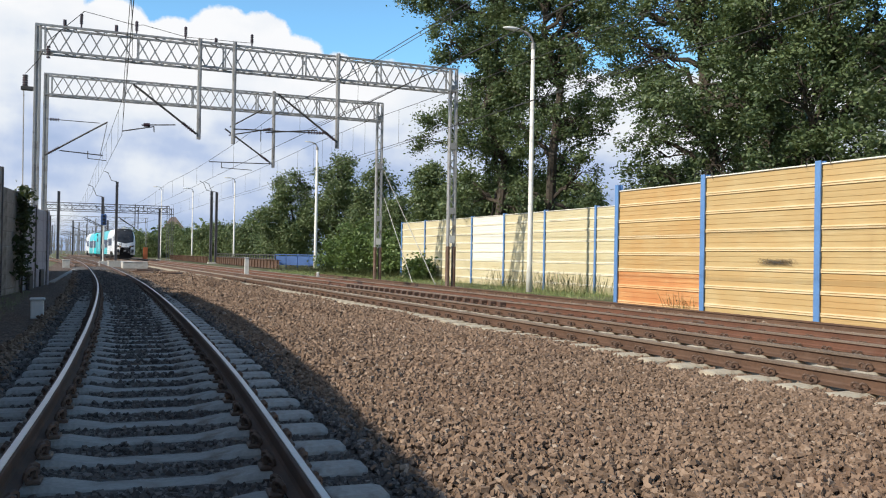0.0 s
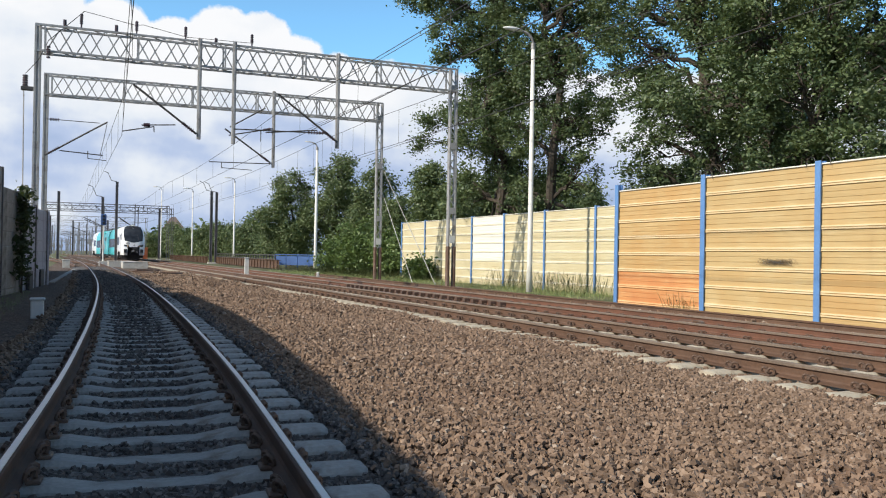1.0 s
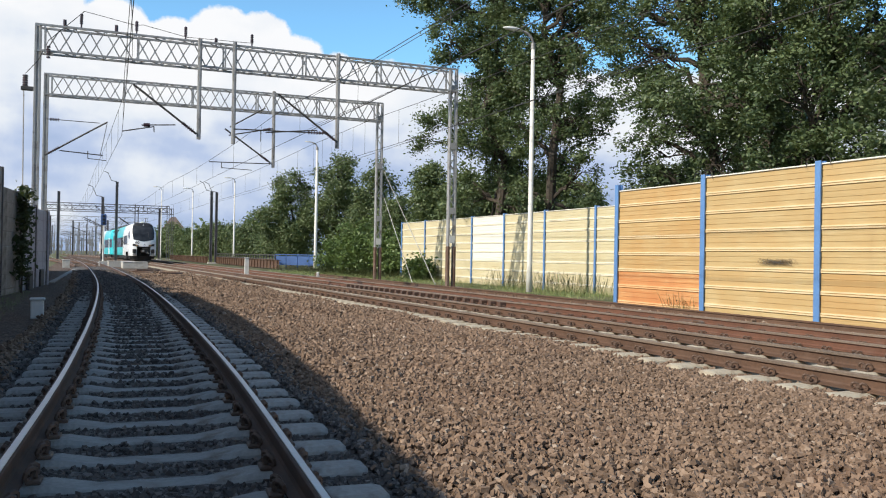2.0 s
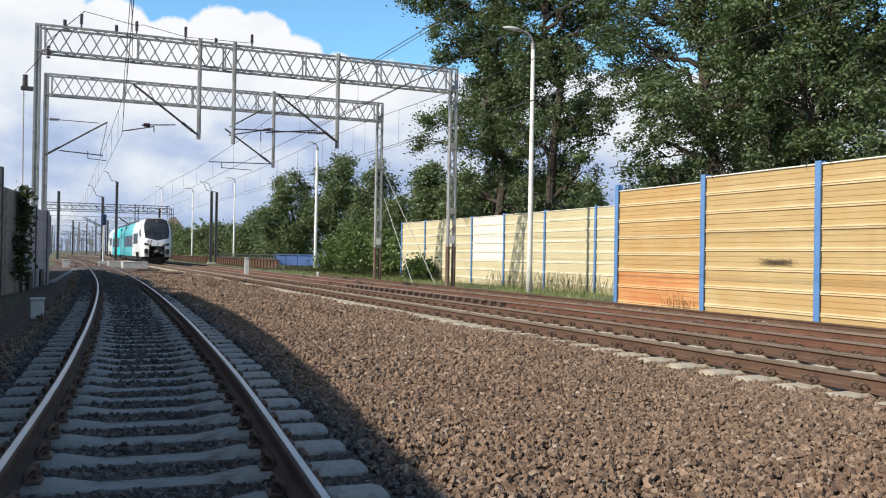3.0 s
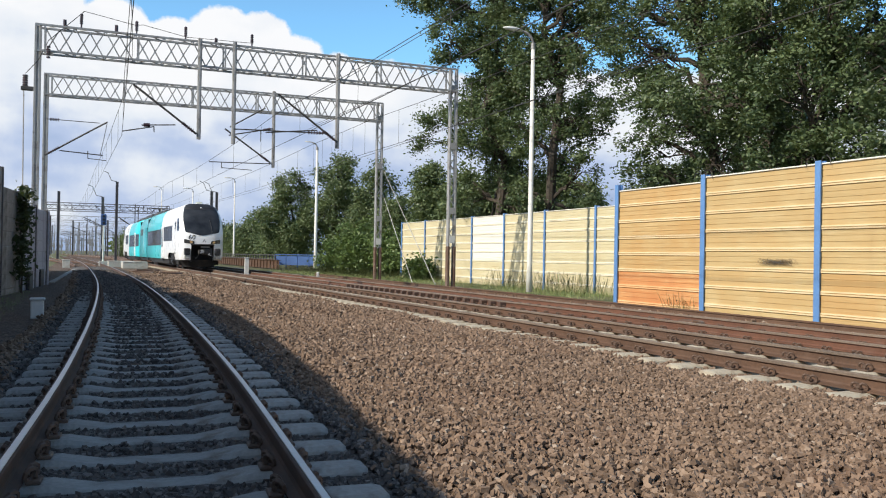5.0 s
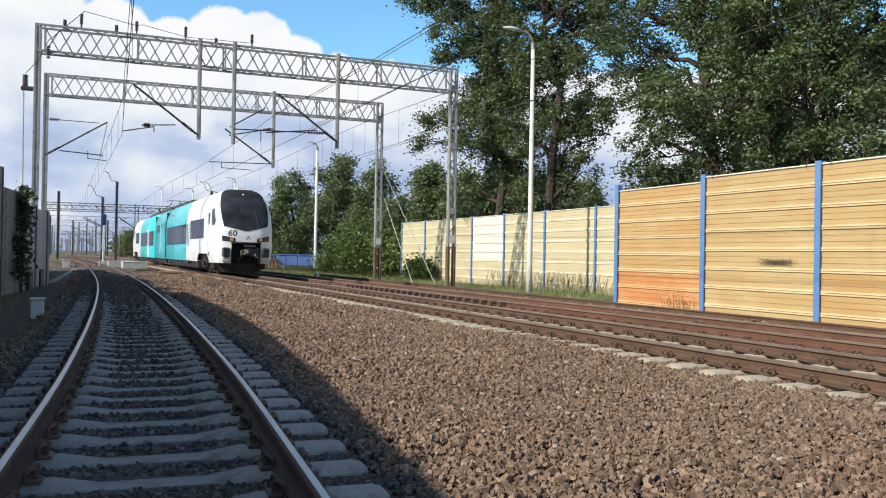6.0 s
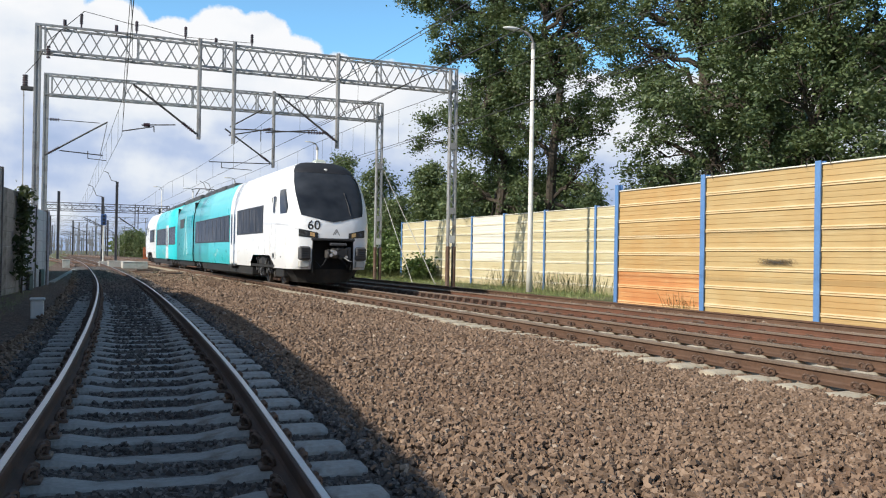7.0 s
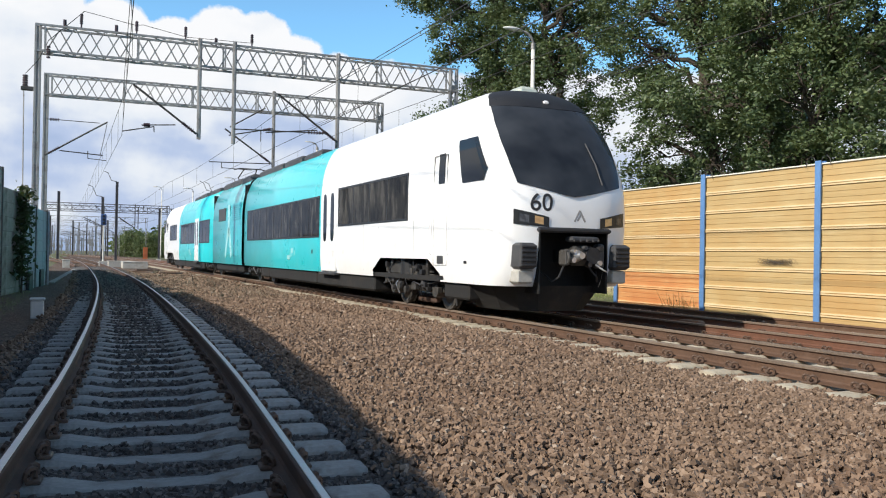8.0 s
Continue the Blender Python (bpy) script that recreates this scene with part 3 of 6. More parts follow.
build_post_wires(15.5, 14.8)
build_post_wires(15.5, 18.72)
NEAR_POSTS = [(15.5, y) for y in (-5.2, -1.2, 2.8, 6.8, 10.8, 14.8, 18.72, 22.75)]
build_barrier("honey-coloured timber noise barrier with blue posts beside the far track", NEAR_POSTS, lambda i: 3.225 if i == 6 else 3.35,
              lambda i, r: TIMBER_ORANGE if i == 6 and r < 3 else (TIMBER if i in (6, 2) or (i == 4 and r < 3) else TIMBER_LIGHT), 3.44, 0.165)
FAR_POSTS = [(20.8, y) for y in (27.8, 32.17, 36.62, 40.94, 44.99, 48.5, 52.22, 56.57)]
build_barrier("pale bleached timber noise barrier with thin blue posts behind grass", FAR_POSTS, lambda i: 3.36,
              lambda i, r: TIMBER_WHITE if i == 3 and r > 2 else TIMBER_PALE, 3.46, 0.13)



def build_left_wall():
    """The shaded wall along the curved track: concrete planks between steel posts, then a sheet-clad end."""
    wall = thing("wall_west", "weathered grey noise wall with steel posts beside the curved track, in shade", "wall", kind="structure")
    line = smooth_line([(-12, -6.1), (0, -3.88), (3.4, -3.45), (6.3, -3.08), (9.4, -2.75), (14.4, -2.32), (20.6, -2.12), (28, -2.08)])
    # bays past y = 37.6 are added out of sight, to carry the shade farther
    posts = [(line(y), y, 3.45) for y in range(-12, 29, 4)] + [(-1.75, 31.0, 2.95), (-1.43, 34.2, 2.68), (-1.17, 37.6, 2.62), (-1.36, 41.6, 2.55), (-1.62, 46, 2.5), (-1.88, 50, 2.5), (-2.15, 54, 2.5), (-2.45, 58, 2.5), (-2.75, 62, 2.5)]
    slab = {}
    for i, (x, y, top) in enumerate(posts):
        part("post", Mesh().box(-0.06, 0.1, -0.06, 0.06, -0.5, top + 0.05, cut=0.01), MAST_STEEL, wall, at=pose(x, y, 0))
        if i + 1 < len(posts):
            xb, yb, high = posts[i + 1]
            long, turn = math.hypot(xb - x, yb - y), -math.degrees(math.atan2(xb - x, yb - y))
            mat = GREY_SHEET if y > 29 else GREY_WALL
            row = (high + 0.5) / 8
            key = (round(long, 2), mat.name, high)
            if key not in slab:
                slab[key] = Mesh().box(-0.06, 0.06, 0.04, long - 0.04, 0.0, row - 0.004, cut=0.012).mesh("panel", mat)
            for r in range(8):
                part("panel", slab[key], None, wall, at=pose(x + random.uniform(-0.008, 0.008), y, -0.5 + r * row, 0, 0, turn))
    # no holes are cut: black blocks paint the darkness inside the openings
    for x, y in ((-1.5, 32.6), (-1.27, 36.0)):
        part("drain_opening", Mesh().box(0.0, 0.1, -0.5, 0.5, -0.5, 0.4, cut=0.03), BLACK_PLASTIC, wall, "dark drain opening at the foot", at=pose(x, y, 0, 0, 0, -4))
    part("end_post", Mesh().box(-0.08, 0.16, 0.05, 0.3, -0.5, 2.66, cut=0.02), GREY_SHEET, wall, at=pose(-1.17, 37.6, 0))


build_left_wall()


# ---- overhead line gantries ----
def build_gantry(y, x0, x1, top, deep, label, droppers, insulators, scale=1.0, base=-0.3, bays=None, dark=False):
    g = thing("gantry", label, "gantry", at=pose(0, y, 0), group="overhead line gantries")
    # beyond 200 m the paler steel colour stands in for haze
    steel = GALV if y > 200 or not dark else MAST_STEEL
    wide, bot = 0.6 * scale, top - deep
    # legs: two channels joined by lacing
    for x, laced in ((x0, False), (x1, True)):
        leg = Mesh()
        for s in (-1, 1):
            k = 0.15 if laced else 0.08
            leg.box(x + s * k * scale - 0.045, x + s * k * scale + 0.045, -0.12, 0.12, base, top + 0.05, cut=0.012)
        if not laced:
            leg.box(x - 0.08 * scale, x + 0.08 * scale, -0.07, 0.07, base, top)
        part("leg", leg, steel, g)
        if laced and not dark:
            z, s, k = base + 1.7, 1, 0
            while z < top - 0.6:
                part("lacing_bar", Mesh().bar((x - 0.14 * scale * s, -0.1, z), (x + 0.14 * scale * s, -0.1, z + 0.4), 0.045, 0.02, (0, 1, 0)), steel, g)
                z, s = z + 0.4, -s
            for z in (3.1, 6.1, bot):
                part("tie_plate", Mesh().box(x - 0.19, x + 0.19, -0.13, 0.13, z, z + 0.3), steel, g)
            ft = Mesh()
            for s in (-1, 1):
                ft.box(x + s * 0.15 - 0.055, x + s * 0.15 + 0.055, -0.135, 0.135, base, base + 1.9, cut=0.012)
            part("leg_foot", ft, RUST_LEG, g, "rust-brown foot of the leg")
            part("number_plate", Mesh().box(x - 0.13, x + 0.13, -0.16, -0.14, 1.75, 2.1), WHITE_BOX, g, "small white plate")
        part("footing", Mesh().box(x - 0.45, x + 0.45, -0.4, 0.4, base - 0.3, base + 0.03, cut=0.03), GREY_WALL, g)
    # truss: four chords and lacing on four faces; far ones stay joined
    def piece(name, m):
        if dark:
            rest[name].add(m.v, m.f)
        else:
            part(name, m, steel, g)
    rest = {"chord": Mesh(), "brace": Mesh(), "frame_post": Mesh()}
    for yy in (-wide / 2, wide / 2):
        for z in (bot, top):
            piece("chord", Mesh().box(x0 - 0.1, x1 + 0.1, yy - 0.035 * scale, yy + 0.035 * scale, z - 0.04 * scale, z + 0.04 * scale))
    bays = bays or int((x1 - x0) / 0.55)
    step = (x1 - x0 - 0.4) / bays
    for i in range(bays):
        xa, xb = x0 + 0.2 + i * step, x0 + 0.2 + (i + 1) * step
        za, zb = (bot, top) if i % 2 else (top, bot)
        piece("brace", Mesh().bar((xa, -wide / 2, za), (xb, -wide / 2, zb), 0.045 * scale, 0.045 * scale, (0, 1, 0)))
        piece("brace", Mesh().bar((xa, wide / 2, zb), (xb, wide / 2, za), 0.045 * scale, 0.045 * scale, (0, 1, 0)))
        s = 1 if i % 2 else -1
        for z in (bot, top):
            piece("brace", Mesh().bar((xa, -wide / 2 * s, z), (xb, wide / 2 * s, z), 0.035 * scale, 0.03 * scale))
    n_frames = 5
    for i in range(n_frames + 1):
        x = x0 + 0.25 + (x1 - x0 - 0.5) * i / n_frames
        for yy in (-wide / 2, wide / 2):
            piece("frame_post", Mesh().bar((x, yy, bot), (x, yy, top), 0.06 * scale))
    if dark:
        for name, m in rest.items():
            tagged(part(name, m, steel, g), kind="stuff")
    for x, z0, arm in droppers:
        d = Mesh()
        d.box(x - 0.08, x + 0.08, -wide / 2 - 0.13, -wide / 2 - 0.03, z0, top + 0.12, cut=0.012)
        d.box(x - 0.03, x + 0.03, -wide / 2 - 0.2, -wide / 2 - 0.13, z0, top + 0.1)
        drop = part("dropper", d, steel, g, "hanging steel post")
        for (ax, az, bx, bz, r) in arm:
            part("bracket_arm", Mesh().tube([(ax, -wide / 2 - 0.1, az), (bx, -wide / 2 - 0.15, bz)], r, 6), DARK_STEEL, drop)
            u, v = Vector((ax, -wide / 2 - 0.1, az)), Vector((bx, -wide / 2 - 0.15, bz))
            ins = Mesh()
            for k in range(5):
                c = u.lerp(v, 0.05 + 0.022 * k)
                ins.tube([c, c + (v - u).normalized() * 0.035], 0.075, 8)
            part("arm_insulator", ins, INSULATOR, drop)
    for x, yy, h in insulators:
        ins = Mesh().tube([(x, yy, top), (x, yy, top + h)], 0.03, 6)
        for k in range(5):
            ins.tube([(x, yy, top + h * 0.35 + k * h * 0.13), (x, yy, top + h * 0.35 + k * h * 0.13 + 0.045)], 0.065, 8)
        part("insulator", ins, INSULATOR, g, "dark brown post insulator")
    return g


build_gantry(37.0, -1.53, 16.0, 9.78, 1.0, "galvanised lattice gantry spanning all the tracks",
             [(4.5, 5.75, []), (5.9, 5.65, []), (10.35, 5.75, [])],
             [(-0.6, 0.25, 0.42), (0.0, -0.2, 0.62), (1.3, 0.2, 0.42), (2.05, -0.1, 0.6), (3.95, -0.1, 0.6), (5.2, 0.1, 0.3), (6.65, -0.1, 0.6)])
build_gantry(47.5, -1.55, 15.95, 9.85, 1.0, "second lattice gantry spanning all the tracks",
             [(9.75, 5.8, [])], [])
for y, x0, x1, top in ((165, -5.2, 15.2, 9.4), (178, -5.6, 17.2, 9.6), (230, -9.0, 16.0, 9.5), (285, -12, 16, 9.6), (350, -16, 18, 9.7), (395, -20, 14, 9.0), (430, -20, 20, 9.8), (480, -24, 20, 10.2), (560, -28, 22, 11)):
    build_gantry(y, x0, x1, top, 1.1, "distant lattice gantry over the station tracks",
                 [(x0 + (x1 - x0) * 0.45, 5.4, [(x0 + (x1 - x0) * 0.3, 7.0, x0 + (x1 - x0) * 0.44, 5.6, 0.07)]), (x0 + (x1 - x0) * 0.72, 5.4, [(x0 + (x1 - x0) * 0.58, 7.2, x0 + (x1 - x0) * 0.7, 5.6, 0.07)])], [], 1.15, bays=16, dark=True)


# ---- lamp posts ----
def build_lamp(x, y, high, label, out=-1.1, r=0.1, base=-0.3, head=1.0):
    lamp = thing("street_lamp", label, "lamp post", at=pose(x, y, base), group="lamp posts along the line")
    part("pole", Mesh().tube([(0, 0, 0), (0, 0, 1.2), (0, 0, high)], r * 1.25, 12, r * 0.7), PALE_PAINT, lamp, smooth=True)
    part("collar", Mesh().tube([(0, 0, high - 0.05), (0, 0, high + 0.2)], r * 0.85, 12), GALV, lamp)
    s = 1 if out > 0 else -1
    bend = [(s * 0.55 * (1 - math.cos(a)) , 0, high + 0.15 + 0.5 * math.sin(a)) for a in np.linspace(0, 1.45, 7)]
    part("arm", Mesh().tube(bend, r * 0.45, 8), GALV, lamp, smooth=True)
    hx, hz = bend[-1][0], bend[-1][2]
    hd = Mesh()
    sh = [(0, 0.04), (0.12, 0.1), (0.35, 0.14), (0.6, 0.12), (0.75, 0.03)]
    for u, w in sh:
        for k in range(8):
            a = 2 * math.pi * k / 8
            hd.v.append((hx + s * u * head, w * head * math.cos(a), hz + 0.02 + 0.05 * u + w * 0.55 * head * max(math.sin(a), -0.5)))
    for i in range(len(sh) - 1):
        for k in range(8):
            k2 = (k + 1) % 8
            hd.f.append((i * 8 + k, i * 8 + k2, i * 8 + 8 + k2, i * 8 + 8 + k))
    hd.f += [tuple(range(7, -1, -1)), tuple(range(32, 40))]
    part("lamp_head", hd, STREET_LENS, lamp, "pale lamp head", smooth=True)
    return lamp


build_lamp(17.5, 32.1, 10.25, "tall pale street lamp with a bent arm before the barrier", r=0.115, head=1.25)
build_lamp(21.1, 81.5, 11.5, "pale street lamp among bushes", r=0.16, out=-1)
build_lamp(24.6, 150, 13.5, "pale street lamp with a bent arm", r=0.15, head=1.8)
build_lamp(19.5, 165, 12.5, "slim distant street lamp", r=0.13, head=1.8)
build_lamp(17.0, 200, 15.0, "slim distant street lamp", r=0.13, head=1.8)
build_lamp(-7.5, 190, 15.0, "slim distant street lamp", r=0.13, head=1.8, out=1)


# ---- masts ----
def build_mast(x, y, high, w, label, hook=True, base=-0.3):
    mast = thing("catenary_mast", label, "mast", at=pose(x, y, base), group="catenary masts")
    m = Mesh()
    m.box(-w * 0.5, w * 0.5, -0.05, 0.05, 0, high, cut=0.01)
    for s in (-1, 1):
        m.box(s * w * 0.5 - 0.05, s * w * 0.5 + 0.05, -w * 0.45, w * 0.45, 0, high, cut=0.01)
    part("column", m, MAST_STEEL, mast)
    if hook:
        part("top_hook", Mesh().tube([(0, 0, high), (-0.7, 0, high + 0.15), (-1.1, 0, high + 1.1), (-1.6, 0, high + 1.3)], 0.05, 6), GALV, mast)
    part("footing", Mesh().box(-0.4, 0.4, -0.4, 0.4, -0.2, 0.15, cut=0.03), CONCRETE, mast)
    return mast


build_mast(4.65, 120, 10.4, 0.24, "dark steel catenary mast with a bent top hook")
build_mast(2.6, 105, 7.5, 0.2, "short dark steel catenary mast with a bent top hook")
build_mast(16.5, 119, 9.6, 0.26, "dark steel catenary mast beside a short bridge")
build_mast(17.3, 120, 9.6, 0.24, "dark steel catenary mast beside a short bridge")
build_mast(-2.5, 135, 9.8, 0.28, "dark steel mast by the station tracks", hook=False)
build_mast(13.3, 160, 9.0, 0.26, "dark steel mast by the station tracks", hook=False)
for x, y, h in ((-5.5, 210, 9), (-1.0, 240, 9), (2.5, 265, 9), (6.5, 215, 8.5), (-8.0, 330, 10), (0.5, 360, 10), (8.5, 300, 9.5), (4.0, 420, 10), (-12, 420, 10)):
    build_mast(x, y, h, 0.26, "distant grey mast in the station yard", hook=False)


def build_signal():
    s = thing("rail_signal", "railway colour-light signal with a dark head on a white post", "signal", at=pose(2.2, 84.5, -0.3))
    part("post", Mesh().tube([(0, 0, 0), (0, 0, 3.9)], 0.075, 10), PALE_PAINT, s)
    part("head", Mesh().box(-0.24, 0.24, -0.12, 0.12, 3.75, 4.75, cut=0.05), BLUE_DARK, s, "dark blue signal head")
    for k in range(3):
        part("hood", Mesh().tube([(0, -0.12, 3.95 + 0.3 * k), (0, -0.28, 3.95 + 0.3 * k)], 0.11, 8), BLACK_PLASTIC, s)
    part("plate", Mesh().box(-0.14, 0.14, -0.14, -0.08, 1.6, 2.0), WHITE_BOX, s)
    part("footing", Mesh().box(-0.35, 0.35, -0.35, 0.35, -0.1, 0.5, cut=0.03), CONCRETE, s)


build_signal()


# ---- wires ----
def wire(name, label, runs, r, mat=WIRE):
    """A span of wire as one thing; runs are lists of points."""
    m = Mesh()
    for pts in runs:
        m.tube(pts, r, 5, caps=False)
    ob = new(name, m.mesh(name, mat))
    return tagged(ob, label, "wire", "overhead wires")


def span(a, b, sag=0.0, n=10):
    a, b = Vector(a), Vector(b)
    return [tuple(a.lerp(b, t) - Vector((0, 0, sag * 4 * t * (1 - t)))) for t in np.linspace(0, 1, n)]


def build_contact(fx, off, supports, label, r=0.011):
    """A contact wire with its messenger wire and droppers, hung from support to support."""
    low, high, ties = [], [], []
    for a, b in zip(supports, supports[1:]):
        for k, t in enumerate(np.linspace(0, 1, 25)):
            y = a + (b - a) * t
            zz = 7.15 - 0.24 * 4 * t * (1 - t) * ((b - a) / 42) ** 2
            x = fx(y) + off
            low.append((x, y, 5.72))
            high.append((x, y, zz))
            if k % 4 == 2:
                ties.append([(x, y, 5.72), (x, y, zz)])
    w = thing("catenary", label, "overhead wire", group="overhead wires")
    part("contact_wire", Mesh().tube(low, r, 5, caps=False), WIRE, w)
    part("messenger_wire", Mesh().tube(high, r, 5, caps=False), WIRE, w)
    for t in ties:
        part("dropper", Mesh().tube(t, 0.006, 4, caps=False), WIRE, w)


NEAR_HUNG = [-10.0, 36.5, 70.0, 112.0, 150.0, 200.0]


def near_wire(y):
    """The wire over the curved track runs straight from support to support."""
    return float(np.interp(y, NEAR_HUNG, [-0.05, 1.55, 1.12, 0.4, -0.9, -3.4]))


build_contact(near_wire, 0.0, NEAR_HUNG, "contact wire, messenger wire and droppers over the curved track", 0.009)
build_contact(MAIN_X, 0.0, [-6.0, 36.7, 79.0, 121.0, 165.0, 210.0, 290.0], "contact wire, messenger wire and droppers over the main track")
build_contact(FAR_X, 0.1, [-4.0, 36.7, 47.2, 79.0, 121.0, 165.0, 210.0, 290.0], "contact wire, messenger wire and droppers over the far track")


def build_cantilever(y, label, segments, group="cantilever arms"):
    """Tubes and rods in one upright plane: (x, z, x, z, radius), the first with an insulator at its root."""
    c = thing("cantilever", label, "cantilever arm", at=pose(0, y, 0), group=group)
    for i, (ax, az, bx, bz, r) in enumerate(segments):
        part("tube", Mesh().tube([(ax, 0, az), (bx, 0, bz)], r, 6), DARK_STEEL, c)
        if i < 2:
            u, v = Vector((ax, 0, az)), Vector((bx, 0, bz))
            ins = Mesh()
            for k in range(6):
                q = u.lerp(v, 0.06 + 0.03 * k)
                ins.tube([q, q + (v - u).normalized() * 0.04], 0.075, 8)
            part("insulator", ins, INSULATOR, c, "dark ribbed insulator")
    return c


build_cantilever(47.2, "cantilever arm over the curved track held by the gantry leg",
                 [(-1.55, 5.81, 1.31, 7.66, 0.045), (-1.5, 7.61, 0.94, 7.58, 0.02), (-0.89, 6.08, 1.13, 5.95, 0.03), (0.41, 6.13, 0.42, 5.76, 0.02), (0.42, 5.76, 1.3, 5.7, 0.02), (1.31, 7.66, 1.0, 5.95, 0.015)])
build_cantilever(47.06, "cantilever arm over the main track hung from the gantry",
                 [(9.6, 6.05, 7.14, 7.73, 0.045), (9.7, 7.92, 7.35, 7.4, 0.035), (9.64, 6.0, 6.35, 5.93, 0.028), (7.0, 5.95, 7.0, 5.65, 0.02), (7.0, 5.65, 8.6, 5.6, 0.02), (7.4, 7.84, 9.26, 9.0, 0.04)])
build_cantilever(36.5, "cantilever arm over the curved track hung from the gantry",
                 [(4.4, 5.95, 1.95, 7.75, 0.045), (2.28, 6.16, 3.58, 6.26, 0.025), (1.55, 5.86, 2.75, 6.13, 0.025), (2.75, 6.13, 2.76, 5.9, 0.02)])
build_cantilever(36.4, "cantilever arm over the far track hung from the gantry",
                 [(10.3, 6.0, 7.69, 7.86, 0.045), (9.9, 6.35, 5.9, 6.25, 0.028), (7.2, 6.2, 9.4, 6.45, 0.03), (7.0, 6.3, 7.0, 5.8, 0.02)])


def build_bracket():
    """The insulator on the outer side of the first gantry's leg, with its cable."""
    b = thing("side_insulator", "purple-brown insulator on a bracket beside the gantry leg", "insulator", at=pose(0, 37, 0))
    part("bracket", Mesh().box(-2.1, -1.6, -0.1, 0.1, 7.25, 7.4, cut=0.02), DARK_STEEL, b)
    ins = Mesh()
    for k in range(5):
        ins.tube([(-1.95, 0, 7.42 + 0.09 * k), (-1.95, 0, 7.48 + 0.09 * k)], 0.1, 8)
    part("body", ins, INSULATOR, b)
    part("cable", Mesh().tube([(-2.0, 0, 7.3), (-1.98, 0, 5.0), (-1.96, 0, 2.6)], 0.025, 5), GALV, b)
    part("jumper", Mesh().tube([(-1.95, 0, 7.9), (-1.5, -0.3, 8.4), (-1.15, -0.3, 9.2), (0.1, -0.2, 10.5)], 0.015, 5), WIRE, b)
    h = Mesh()
    for k in range(5):
        h.tube([(-1.15, -0.36, 8.5 + 0.1 * k), (-1.15, -0.36, 8.56 + 0.1 * k)], 0.07, 8)
    part("hanging_insulator", h, INSULATOR, b)
    part("jumper", Mesh().tube([(0.1, -0.2, 10.5), (2.0, -0.1, 10.2), (2.3, -0.1, 10.25), (4.0, -0.1, 9.95), (6.7, -0.1, 10.0)], 0.012, 5), WIRE, b)


build_bracket()


def build_feeders():
    """Single feeder wires on the outer side of the masts."""
    for x, z, y0, y1 in ((12.1, 9.75, 10, 48), (14.5, 9.45, 8, 60), (12.1, 8.1, 8, 48), (16.4, 7.4, 20, 120)):
        wire("feeder_wire", "thin dark feeder wire above the tracks", [span((x, y0, z), (x, y1, z + 0.3), 0.25, 12)], 0.013)


build_feeders()


def build_shadow_mark():
    """Shadow of overhead gear painted on the barrier, a thin film on the boards."""
    m = Mesh().box(-0.002, 0.002, -0.75, 0.75, -0.105, 0.105)
    tagged(new("soot_mark", m.mesh("soot_mark", SHADOW_FILM)), "soft painted shadow on the timber barrier", "stain", kind="stuff").matrix_basis = pose(15.448, 16.05, 1.13)


build_shadow_mark()

wire("feeder_wire", "dark feeder wire rising to the gantry over the curved track", [[(0.2, 6, 6.3), (0.9, 19, 7.2), (1.6, 31, 8.2), (1.9, 37, 8.7)]], 0.009)


# ---- train: a car's nose is at y = 0 of its own space, its body reaches towards +y, rail heads at z = 0 ----
CAR = 23.2
ZL = [0.62, 0.78, 1.07, 1.35, 1.65, 2.0, 2.3, 2.6, 2.95, 3.3, 3.6, 3.83, 4.02, 4.17, 4.28, 4.36, 4.4]
NOSE_B, NOSE_N = 0.95, 3.3


def half_width(z):
    return float(np.interp(z, [0.2, 0.62, 0.9, 2.75, 3.2, 3.6, 3.9, 4.1, 4.2, 4.3, 4.36, 4.4], [1.3, 1.37, 1.41, 1.41, 1.385, 1.305, 1.195, 1.085, 1.01, 0.88, 0.71, 0.43]))


def nose_y(z):
    return float(np.interp(z, [0.2, 0.62, 0.9, 1.65, 2.2, 2.6, 3.0, 3.4, 3.8, 4.1, 4.3, 4.36, 4.4], [0.5, 0.2, 0.06, 0.0, 0.0, 0.12, 0.32, 0.57, 0.86, 1.15, 1.48, 1.62, 1.8]))


def front(x, z, out=0.0):
    """The point of the nose at x across and z up."""
    w = half_width(z)
    u = min(abs(x) / w, 1.0)
    return Vector((x, nose_y(z) + NOSE_B * (1 - (1 - u**NOSE_N) ** (1 / NOSE_N)) - out, z))


def flank(y, z, side, out=0.0):
    """The point of the side at y along and z up."""
    w = half_width(z)
    k = (NOSE_B - (y - nose_y(z))) / NOSE_B
    x = w if k <= 0 else w * (1 - min(k, 1.0) ** NOSE_N) ** (1 / NOSE_N)
    return Vector((side * (x + out), y - (out * 0.5 if k > 0 else 0), z))


FRACS = [0.0, 0.14, 0.28, 0.40, 0.485, 0.62, 0.78, 0.86, 0.92, 0.96, 0.985, 1.0]


